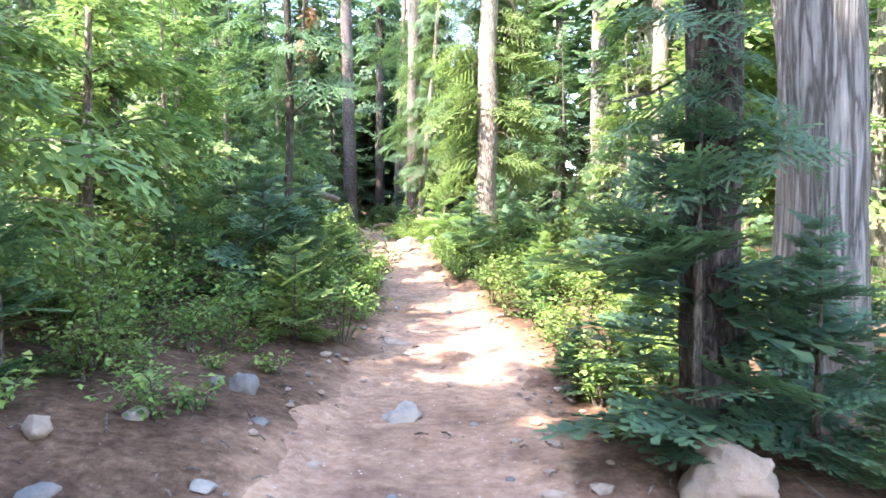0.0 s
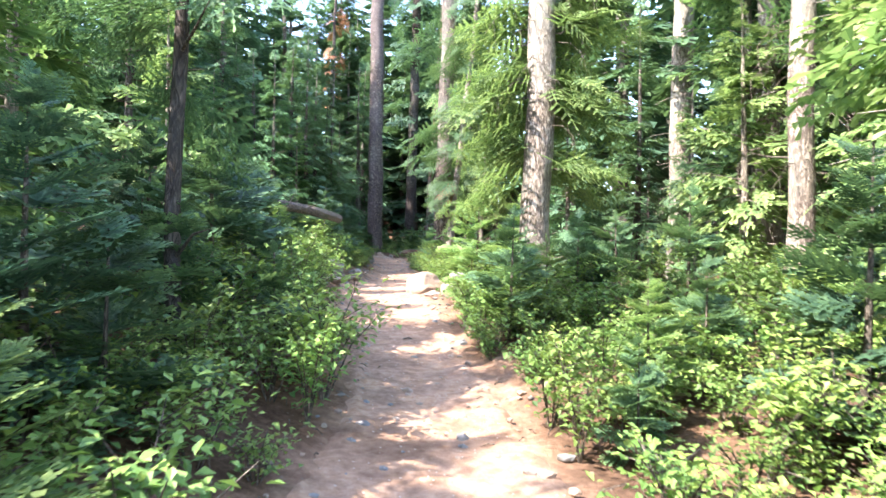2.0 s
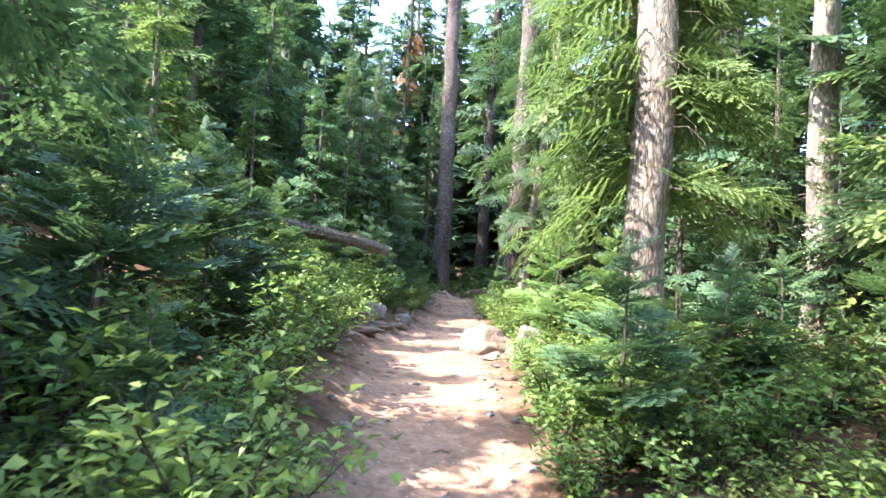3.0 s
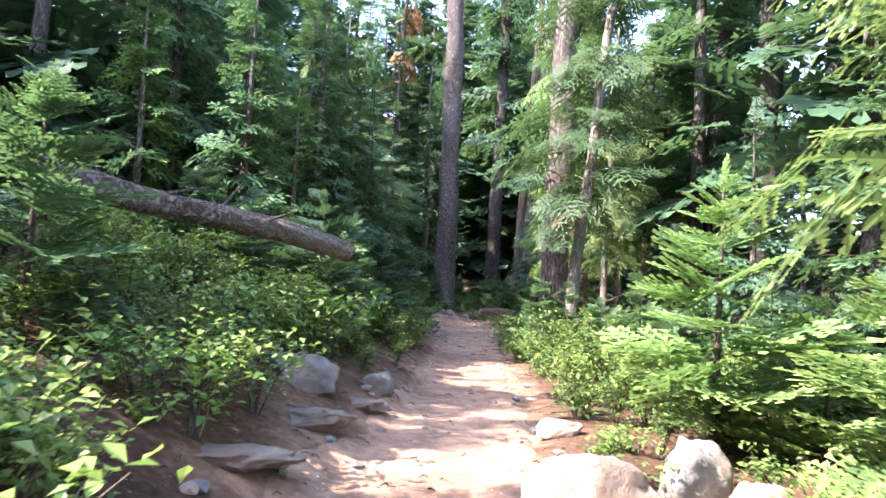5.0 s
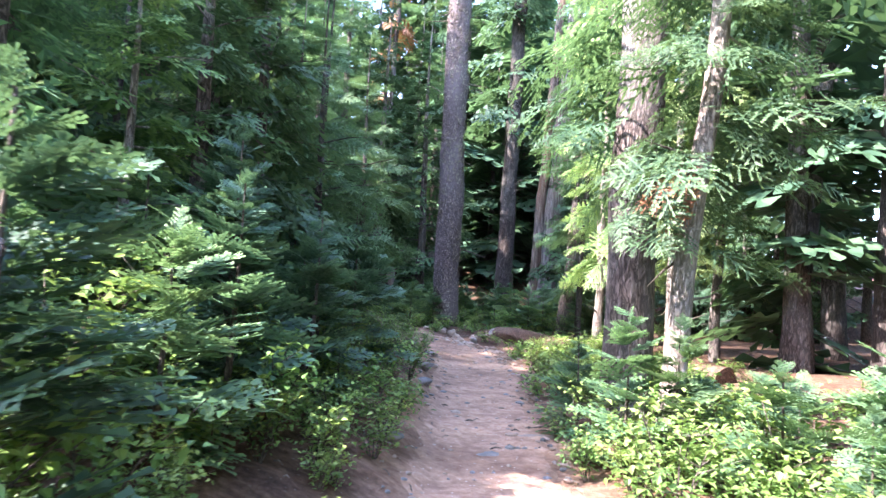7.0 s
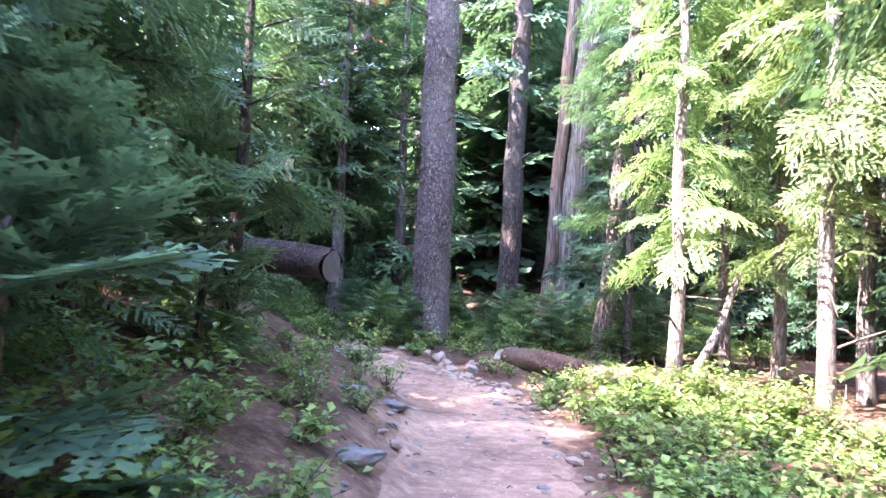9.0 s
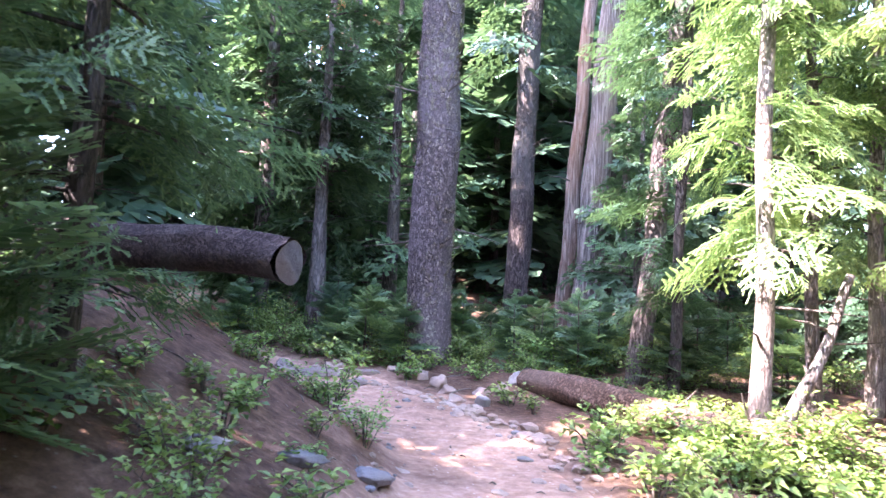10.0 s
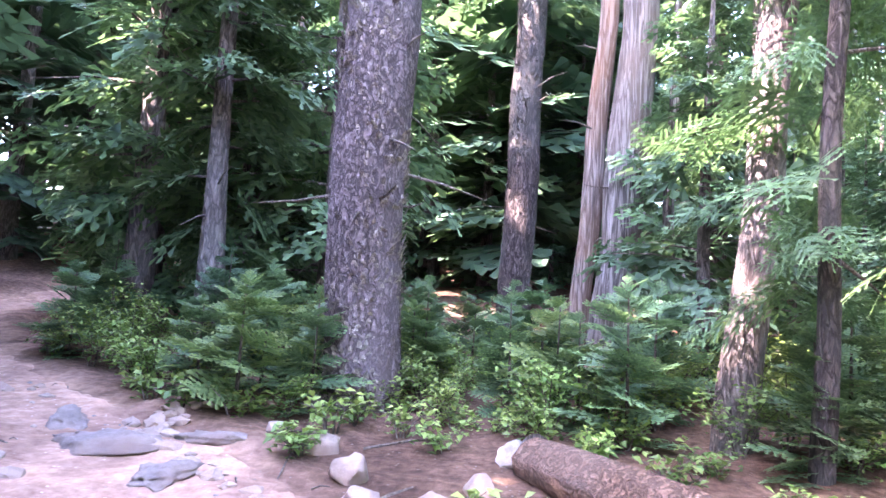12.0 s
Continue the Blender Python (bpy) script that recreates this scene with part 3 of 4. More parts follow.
def boughs(ob, seed, count, lo, hi, reach, leaf, lean=(0, 0), kit=FRONDS_BIG, droop=0.35, arc=(0, 6.28), name="crown", tip=0.7):
    """Adds a crown of fronds to a bare trunk."""
    rng = random.Random(seed)
    s = Soup()
    for _ in range(count):
        h, az = rng.uniform(lo, hi), rng.uniform(*arc)
        spray(s, kit, rng, np.array([lean[0] * h, lean[1] * h, h]), az, rng.uniform(-0.25, 0.15), reach * rng.uniform(0.5, 1.1), droop, 1.0, tip)
    part(name, s.mesh(name, leaf), ob)


def beard(ob, seed, count, lo, hi, reach, radius, lean=(0, 0)):
    """Thin dead twigs that hang from a trunk in loose curves."""
    rng = random.Random(seed)
    s = Soup()
    for _ in range(count):
        h, az, l = rng.uniform(lo, hi), rng.uniform(0, 6.28), reach * rng.uniform(0.4, 1.1)
        at = np.array([lean[0] * h, lean[1] * h, h]) + np.array([math.cos(az), math.sin(az), 0]) * radius * 0.8
        way = np.array([math.cos(az), math.sin(az), 0.0])
        pts = [at, at + way * l * 0.4 + np.array([0, 0, -0.05 * l]), at + way * l * 0.7 + np.array([0, 0, -0.35 * l]), at + way * l * 0.72 + np.array([0.05, 0, -0.85 * l])]
        tube(s, pts, [0.009, 0.006, 0.004, 0.0015], 3)
        for k in (1, 2):
            e = pts[k] + np.array([rng.uniform(-0.3, 0.3), rng.uniform(-0.3, 0.3), -0.4]) * l * 0.6
            tube(s, [pts[k], e], [0.004, 0.0012], 3)
    part("brushwood", s.mesh("brushwood", TWIG, False, False), ob, "dry grey hanging twig growth")


# ---- trees that stand by the path ----
t = snag("fir_tree", "thick fir trunk with scaly grey-brown flaking bark", -4.5, 34.42, 0.32, 17, (-0.012, 0), BARK_SCALY, 1, 60, 0.75, 0.06)


def flakes(ob, radius, height, lean, top, count, seed, material):
    """Curled plates of bark standing a little off the trunk."""
    rng = random.Random(seed)
    s = Soup()
    for _ in range(count):
        h, az = height * rng.random() ** 1.3, rng.uniform(0, 6.28)
        r = radius * (1 - (1 - top) * h / height) * 0.97
        w, l = rng.uniform(0.012, 0.034), rng.uniform(0.02, 0.085)
        out = np.array([math.cos(az), math.sin(az), 0])
        side = np.array([-math.sin(az), math.cos(az), rng.uniform(-0.3, 0.3)])
        c = np.array([lean[0] * h, lean[1] * h, h]) + out * r
        curl = rng.uniform(0.012, 0.05)
        q = [c - side * w, c + side * w, c + side * w * 0.8 + out * 0.022 + np.array([0, 0, l * 0.55]), c - side * w * 0.8 + out * 0.022 + np.array([0, 0, l * 0.55]),
             c + side * w * 0.3 + out * curl + np.array([0, 0, l]), c - side * w * 0.5 + out * curl + np.array([0, 0, l * 0.93])]
        s.add(q, [(0, 1, 2, 3), (3, 2, 4, 5)])
    part("flaking_bark", s.mesh("flaking_bark", material, False, False), ob, "pale curled flakes of bark")


flakes(t, 0.32, 9.0, (-0.012, 0), 0.87, 2600, 71, BARK_PALE)
t = snag("fir_tree", "slim dark fir trunk with rough furrowed bark", -3.6, 40.22, 0.27, 18, (0.012, 0), BARK_DARK, 2, 18, 0.7, 0.1)
flakes(t, 0.27, 9.0, (0.012, 0), 0.85, 900, 72, BARK_FIR)
boughs(t, 102, 40, 5.4, 16, 1.9, FIR_DARK, (0.012, 0), FRONDS_MID)
snag("dead_tree", "pale barkless dead tree with orange inner wood", -2.62, 38.95, 0.15, 16, (0.055, 0), SNAG_RED, 3, 6, 0.8, 0.2)
snag("dead_tree", "leaning grey weathered dead tree without bark", -2.2, 38.75, 0.28, 16, (0.06, 0), SNAG, 4, 8, 0.75, 0.3)
snag("dead_tree", "slender grey dead trunk behind the thick firs", -1.5, 38.6, 0.09, 5.2, (0.02, 0), SNAG, 5, 3, 0.6, 0.1)
t = snag("fir_tree", "sturdy fir trunk with pale patch of worn bark", -1.0, 24.42, 0.24, 15, (0.02, 0), BARK_FIR, 6, 14, 0.8, 0.12)
boughs(t, 106, 64, 2.4, 13, 1.6, FIR, (0.02, 0), arc=(-1.0, 3.4))
t = snag("fir_tree", "thin pale fir trunk with drooping green boughs", -0.76, 23.35, 0.1, 9, (0.1, 0), BARK_PALE, 7, 8, 0.5, 0.3)
boughs(t, 107, 80, 1.5, 8.5, 1.25, FIR, (0.1, 0))
boughs(t, 157, 3, 2.0, 2.4, 0.62, FIR_DEAD, (0.1, 0), droop=1.2, arc=(3.5, 4.2), name="dead_needles")
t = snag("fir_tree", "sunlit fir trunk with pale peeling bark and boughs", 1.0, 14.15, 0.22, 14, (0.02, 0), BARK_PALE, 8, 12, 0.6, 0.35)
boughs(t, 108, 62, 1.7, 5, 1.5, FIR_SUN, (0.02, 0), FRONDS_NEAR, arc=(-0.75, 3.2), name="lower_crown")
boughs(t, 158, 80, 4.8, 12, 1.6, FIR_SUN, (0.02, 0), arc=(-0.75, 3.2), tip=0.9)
beard(t, 162, 80, 2.4, 7.0, 0.8, 0.2, (0.02, 0))
t = snag("fir_tree", "shaded dark fir trunk with torn reddish bark at its foot", 1.72, 3.65, 0.17, 12, (-0.01, 0), BARK_DARK, 9, 10, 0.75, 0.4)
boughs(t, 109, 20, 1.3, 4.2, 0.95, FIR_DARK, (-0.01, 0), arc=(2.6, 5.6), name="low_crown", tip=0.4)
snag("dead_tree", "broad silver-grey dead trunk with cracked wood", 2.8, 4.45, 0.3, 12, (-0.01, 0), SNAG, 10, 5, 0.8, 0.2)
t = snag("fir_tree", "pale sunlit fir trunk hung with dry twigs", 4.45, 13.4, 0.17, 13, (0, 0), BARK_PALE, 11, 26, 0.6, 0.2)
boughs(t, 111, 34, 4.0, 11, 1.3, FIR_SUN, tip=0.9)
beard(t, 161, 90, 1.8, 7.0, 0.9, 0.15)
snag("dead_tree", "straight pale bare trunk in the sun", 5.75, 12.7, 0.17, 12, (0.01, 0), SNAG, 12, 9, 0.6, 0.1)
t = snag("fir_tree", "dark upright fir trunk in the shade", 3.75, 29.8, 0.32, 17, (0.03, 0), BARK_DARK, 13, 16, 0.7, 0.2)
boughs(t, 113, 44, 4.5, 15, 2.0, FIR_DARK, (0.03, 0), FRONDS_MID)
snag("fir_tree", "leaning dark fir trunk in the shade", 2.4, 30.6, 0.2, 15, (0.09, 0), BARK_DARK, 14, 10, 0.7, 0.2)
t = snag("fir_tree", "thin fir with dark stem and open lit boughs", -1.95, 8.85, 0.06, 8, (0.0, 0), BARK_DARK, 15, 4, 0.4, 0.1)
boughs(t, 115, 60, 1.9, 7.8, 1.15, FIR, tip=0.9)
t = snag("dead_fir", "dead fir with rusty orange needles and grey twigs", -8.5, 42.2, 0.13, 16, (0.02, 0), BARK_DARK, 16, 44, 0.5, 0.1)
boughs(t, 116, 20, 7.0, 13.0, 1.0, FIR_DEAD, (0.02, 0), FRONDS_MID, droop=0.9)
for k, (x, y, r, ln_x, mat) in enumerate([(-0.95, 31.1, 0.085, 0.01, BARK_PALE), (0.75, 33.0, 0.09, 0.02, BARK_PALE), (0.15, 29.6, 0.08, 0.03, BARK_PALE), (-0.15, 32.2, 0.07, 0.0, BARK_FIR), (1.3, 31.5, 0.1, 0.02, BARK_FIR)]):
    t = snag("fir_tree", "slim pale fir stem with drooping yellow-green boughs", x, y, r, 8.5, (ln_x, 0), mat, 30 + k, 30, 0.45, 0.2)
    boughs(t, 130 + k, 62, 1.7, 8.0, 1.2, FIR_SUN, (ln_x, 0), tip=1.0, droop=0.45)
snag("leaning_deadwood", "thin grey stem leaning against a fir", -0.85, 30.95, 0.06, 1.5, (0.42, 0.05), SNAG, 41, 2, 0.6, 0.1)
t = snag("fir_tree", "grey fir trunk leaning slightly among the boughs", -1.62, 34.25, 0.145, 13, (0.085, 0), BARK_FIR, 42, 18, 0.6, 0.15)
boughs(t, 142, 46, 2.6, 11, 1.4, FIR, (0.085, 0))
t = snag("fir_tree", "slim dark fir stem with low yellow-green boughs", -1.3, 33.5, 0.07, 10, (0.03, 0), BARK_DARK, 44, 22, 0.5, 0.15)
boughs(t, 144, 40, 0.9, 8.0, 1.25, FIR, (0.03, 0), droop=0.4)
t = snag("fir_tree", "straight grey fir trunk behind lit boughs", -0.55, 37.9, 0.15, 14, (0.02, 0), BARK_FIR, 43, 14, 0.6, 0.15)
boughs(t, 143, 60, 1.6, 12, 1.5, FIR, (0.02, 0), FRONDS_MID)

# ---- fallen logs ----


def log(label, a, b, r0, r1, bark, end, seed, stubs=0, split=False):
    rng = random.Random(seed)
    a, b = np.array(a, float), np.array(b, float)
    ob = thing("fallen_log", label, "log")
    ob.matrix_basis = pose(*a)
    d = b - a
    n = 26
    pts = [d * i / n + np.array([0.03 * math.sin(i * 0.7 + seed), 0.03 * math.cos(i * 0.9), 0.03 * math.sin(i * 0.5)]) * (i > 0) for i in range(n + 1)]
    s = Soup()
    tube(s, pts, [r0 + (r1 - r0) * i / n for i in range(n + 1)], 22, 0.22, rng)
    part("bark", s.mesh("bark", bark, True, False), ob)
    u = -d / np.linalg.norm(d)
    ref = np.cross(u, (0, 0, 1.0))
    ref /= np.linalg.norm(ref)
    up = np.cross(ref, u)
    c = Soup()
    ring, faces, k = [u * 0.012], [], 22
    for j, rr in enumerate((0.5, 0.97)):
        for i in range(k):
            q = 2 * math.pi * i / k
            ring.append(u * (0.012 + 0.006 * rng.random()) + (ref * math.cos(q) + up * math.sin(q)) * r0 * rr * (1 + 0.06 * math.sin(3 * q + seed)))
    for i in range(k):
        faces.append((0, 1 + i, 1 + (i + 1) % k, 1 + (i + 1) % k))
        faces.append((1 + i, 1 + k + i, 1 + k + (i + 1) % k, 1 + (i + 1) % k))
    tri = [f[:3] for f in faces if f[2] == f[3]]
    c.add(ring, tri)
    c.add(ring, [f for f in faces if f[2] != f[3]])
    part("sawn_end", c.mesh("sawn_end", end, False, False), ob)
    for _ in range(stubs):
        at = d * rng.uniform(0.08, 0.9)
        dirn = np.array([rng.uniform(-1, 1), rng.uniform(-1, 1), rng.uniform(0.1, 1)])
        dirn /= np.linalg.norm(dirn)
        e = at + dirn * (r0 + rng.uniform(0.1, 0.45))
        q = Soup()
        tube(q, [at, (at + e) / 2, e], [0.022, 0.015, 0.005], 5)
        part("branch_stub", q.mesh("branch_stub", TWIG, True, False), ob)
    return ob


log("fallen grey-barked log sticking out of the bank over bushes", (-2.75, 18.42, 2.97), (-6.6, 14.6, 3.78), 0.085, 0.16, LOG_BARK, LOG_RED, 1, 26)
log("dark sawn log jutting from the bank above the path", (-4.78, 29.7, 3.46), (-9.6, 30.9, 3.9), 0.18, 0.21, LOG_DARK, CUT_GREY, 2, 3)
log("long rotting reddish log lying beside the path", (-3.02, 33.05, 2.44), (0.75, 28.0, 2.08), 0.15, 0.23, LOG_RED, SNAG, 3, 9)

# ---- rocks ----
for x, y, sz, sd, mt, lb, by, tn in [
    (-0.62, 15.5, (0.42, 0.36, 0.3), 1, STONE_WARM, "large dusty tan boulder at the path's edge", 0.3, 20),
    (-0.2, 16.0, (0.25, 0.22, 0.24), 2, STONE, "pale lichen-spotted boulder behind the path's edge", 0.18, 70),
    (-0.18, 14.8, (0.27, 0.24, 0.2), 3, STONE, "white weathered boulder at the path's edge", 0.34, 10),
    (-0.5, 14.75, (0.27, 0.2, 0.1), 4, STONE_WARM, "low reddish rock at the path's edge", 0.4, 45),
    (0.2, 14.3, (0.2, 0.16, 0.1), 5, STONE, "low pale rock among bushes", 0.4, 30),
    (0.05, 15.75, (0.2, 0.17, 0.18), 45, STONE_WARM, "tan rock wedged between boulders", 0.3, 0),
    (-0.45, 6.75, (0.33, 0.19, 0.09), 6, STONE_WARM, "flat pale stone set in the path", 0.42, 150),
    (-0.2, 4.4, (0.23, 0.18, 0.13), 7, STONE, "rounded pale stone in the path", 0.42, 20),
    (-1.3, 4.3, (0.13, 0.1, 0.17), 8, STONE_GREY, "upright blue-grey stone beside the path", 0.3, 40),
    (-1.5, 4.35, (0.08, 0.07, 0.1), 9, STONE_GREY, "small blue-grey stone beside the path", 0.35, 0),
    (-1.65, 3.4, (0.1, 0.08, 0.06), 10, STONE, "small white stone beside the path", 0.35, 60),
    (-1.05, 3.75, (0.12, 0.1, 0.06), 11, STONE_GREY, "small flat grey stone beside the path", 0.4, 0),
    (-1.05, 2.75, (0.1, 0.07, 0.05), 12, STONE, "small pale stone beside the path", 0.4, 0),
    (-1.2, 2.15, (0.15, 0.11, 0.06), 60, STONE_GREY, "flat grey stone on dark soil", 0.4, 20),
    (-1.6, 2.35, (0.13, 0.1, 0.05), 61, STONE_GREY, "flat grey stone on dark soil", 0.42, 70),
    (-1.95, 2.95, (0.13, 0.1, 0.07), 62, STONE_WARM, "small tan stone on dark soil", 0.4, 120),
    (-0.85, 1.95, (0.1, 0.07, 0.04), 63, STONE_WARM, "small tan stone at the path's edge", 0.42, 10),
    (1.5, 2.9, (0.35, 0.22, 0.24), 13, STONE_WARM, "tan boulder below a dark fir", 0.3, 0),
    (1.55, 3.25, (0.13, 0.1, 0.13), 14, STONE_WARM, "broken tan rock at the foot of a fir", 0.3, 0),
    (0.15, 5.4, (0.17, 0.12, 0.05), 15, STONE_WARM, "flat stone worn into the path", 0.45, 0),
    (0.42, 6.1, (0.1, 0.08, 0.04), 16, STONE_WARM, "flat stone worn into the path", 0.45, 50),
    (2.4, 7.0, (0.14, 0.1, 0.14), 17, STONE, "white stone among low firs", 0.3, 0),
    (-2.68, 17.2, (0.32, 0.3, 0.24), 18, STONE_GREY, "smooth blue-grey boulder at the foot of bushes", 0.32, 30),
    (-2.32, 16.6, (0.34, 0.24, 0.1), 19, STONE_WORN, "flat layered rock along the path's edge", 0.4, 60),
    (-2.28, 17.6, (0.26, 0.2, 0.1), 20, STONE_WORN, "angular rock along the path's edge", 0.35, 20),
    (-2.42, 18.3, (0.2, 0.18, 0.16), 21, STONE_GREY, "angular grey rock along the path's edge", 0.35, 20),
    (-2.3, 15.5, (0.36, 0.26, 0.09), 22, STONE_WORN, "broad flat rock along the path's edge", 0.42, 0),
    (-1.7, 16.4, (0.16, 0.12, 0.05), 23, STONE_WARM, "flat stone in the path", 0.45, 0),
    (-0.85, 17.6, (0.24, 0.18, 0.1), 24, STONE_WARM, "flat rock along the path's edge", 0.42, 0),
    (-0.75, 16.6, (0.2, 0.15, 0.09), 25, STONE, "pale rock along the path's edge", 0.4, 0),
    (-1.82, 23.6, (0.26, 0.16, 0.06), 26, STONE_WARM, "flat sunlit stone in the path", 0.42, 10),
    (-2.15, 22.9, (0.16, 0.12, 0.05), 27, STONE_GREY, "flat grey stone in the path", 0.42, 40),
    (-2.85, 22.4, (0.13, 0.12, 0.09), 28, STONE_GREY, "grey stone along the path's edge", 0.35, 0),
    (-3.2, 25.3, (0.16, 0.14, 0.1), 29, STONE_GREY, "grey stone along the path's edge", 0.35, 0),
    (-3.45, 26.3, (0.2, 0.16, 0.1), 30, STONE_GREY, "grey stone along the path's edge", 0.35, 30),
    (-3.95, 28.0, (0.15, 0.11, 0.06), 31, STONE_GREY, "small grey stone on the bare bank", 0.4, 0),
    (-3.75, 28.6, (0.22, 0.15, 0.06), 32, STONE_GREY, "flat grey rock on the bare bank", 0.42, 40),
    (-3.7, 29.3, (0.14, 0.1, 0.07), 33, STONE_WARM, "tan stone on the bare bank", 0.4, 0),
    (-4.15, 27.4, (0.18, 0.13, 0.07), 34, STONE_GREY, "flat grey rock on the bare bank", 0.42, 80),
    (-5.5, 32.75, (0.6, 0.4, 0.14), 35, STONE_WORN, "broad rough grey rock worn into the path", 0.41, 30),
    (-4.95, 32.35, (0.36, 0.24, 0.09), 50, STONE_WORN, "rough grey bedrock worn into the path", 0.4, 75),
    (-5.0, 33.05, (0.3, 0.2, 0.1), 51, STONE_WORN, "rough tan bedrock at the path's rim", 0.42, 10),
    (-6.1, 33.1, (0.36, 0.2, 0.12), 52, STONE_WORN, "rough tan bedrock at the path's rim", 0.42, 140),
    (-3.85, 32.25, (0.15, 0.11, 0.1), 53, STONE_WARM, "tan stone lining the bend of the path", 0.35, 10),
    (-3.62, 31.3, (0.14, 0.11, 0.09), 54, STONE_WARM, "tan stone lining the bend of the path", 0.35, 80),
    (-3.42, 31.85, (0.13, 0.09, 0.1), 55, STONE, "pale stone lining the bend of the path", 0.35, 150),
    (-3.5, 32.3, (0.14, 0.12, 0.1), 56, STONE_WARM, "tan stone lining the bend of the path", 0.35, 20),
    (-3.35, 31.2, (0.1, 0.08, 0.07), 57, STONE_WARM, "small stone lining the bend of the path", 0.35, 120),
    (-3.3, 32.6, (0.12, 0.1, 0.09), 58, STONE_WARM, "tan stone lining the bend of the path", 0.35, 60),
    (-3.8, 31.6, (0.08, 0.06, 0.05), 59, STONE_WARM, "small tan stone at the path's edge", 0.35, 60),
    (-4.35, 33.1, (0.15, 0.12, 0.12), 36, STONE_WARM, "tan stone lining the bend of the path", 0.35, 0),
    (-4.0, 32.6, (0.16, 0.12, 0.12), 37, STONE_WARM, "tan stone lining the bend of the path", 0.35, 30),
    (-3.72, 31.95, (0.12, 0.1, 0.09), 38, STONE_WARM, "tan stone lining the bend of the path", 0.35, 60),
    (-3.55, 31.6, (0.09, 0.08, 0.07), 39, STONE_WARM, "small stone lining the bend of the path", 0.35, 0),
    (-4.75, 33.35, (0.12, 0.1, 0.09), 40, STONE_WARM, "tan stone lining the bend of the path", 0.35, 0),
    (-3.12, 33.15, (0.2, 0.16, 0.16), 41, STONE, "white rock at the end of a rotting log", 0.25, 0),
    (-0.95, 29.15, (0.2, 0.16, 0.17), 42, STONE_WARM, "tan rock in front of a rotting log", 0.3, 0),
    (-2.95, 30.0, (0.16, 0.09, 0.03), 43, STONE_WARM, "flat stone worn into the path", 0.45, 0),
]:
    rock(x, y, sz, sd, mt, lb, bury=by, turn=tn, rugged=0.35 if mt == STONE_WORN else 0.22 if mt == STONE_GREY else 0.14)

# pebbles strewn over the path and its edges
rp = random.Random(5)
pebble_kinds = []
for k in range(5):
    bm = bmesh.new()
    bmesh.ops.create_icosphere(bm, subdivisions=1, radius=1.0)
    for v in bm.verts:
        v.co = v.co * (1 + 0.35 * noise.noise(v.co * 1.3 + Vector((k * 7, 0, 0))))
        v.co.z *= 0.6
    pebble_kinds.append(([tuple(v.co) for v in bm.verts], [tuple(x.index for x in f.verts) for f in bm.faces]))
    bm.free()
for mat, lab, count in ((STONE_WARM, "scattered tan pebbles on the dirt path", 500), (STONE_GREY, "scattered grey pebbles along the path", 260)):
    s = Soup()
    for _ in range(count):
        yy = rp.uniform(0.5, 35)
        i = int(np.argmin(abs(LINE[:, 1] - yy)))
        w = half_width(yy)
        off = rp.choice((-1, 1)) * w * (rp.uniform(0.75, 1.35) if rp.random() < 0.7 else rp.uniform(0, 0.8))
        x, y = LINE[i, 0] + off, yy
        v, f = rp.choice(pebble_kinds)
        sz = rp.uniform(0.008, 0.035) if rp.random() < 0.85 else rp.uniform(0.035, 0.06)
        s.add(np.array(v) * sz * np.array([rp.uniform(0.8, 1.4), 1, 1]) + np.array([x, y, land(x, y) + 0.02]), f)
    ob = new("pebbles", s.mesh("pebbles", mat, False, False))
    tagged(ob, lab, "pebbles", kind="stuff")

rr = random.Random(15)
s = Soup()
for _ in range(170):
    y = rr.uniform(29.5, 33.9)
    side = 1 if rr.random() < 0.8 else -1
    x = float(np.interp(min(y, 33), LINE[:, 1], LINE[:, 0])) + side * (half_width(y) * rr.uniform(0.95, 1.25) + 0.3 * rr.random() ** 2)
    v, f = rr.choice(pebble_kinds)
    sz = rr.uniform(0.02, 0.075)
    s.add(np.array(v) * sz * np.array([rr.uniform(0.8, 1.5), 1, 1]) + np.array([x, y, land(x, y) + 0.015]), f)
tagged(new("rubble", s.mesh("rubble", STONE_WARM, False, False)), "broken tan stones along the bend of the path", "rubble", kind="stuff")

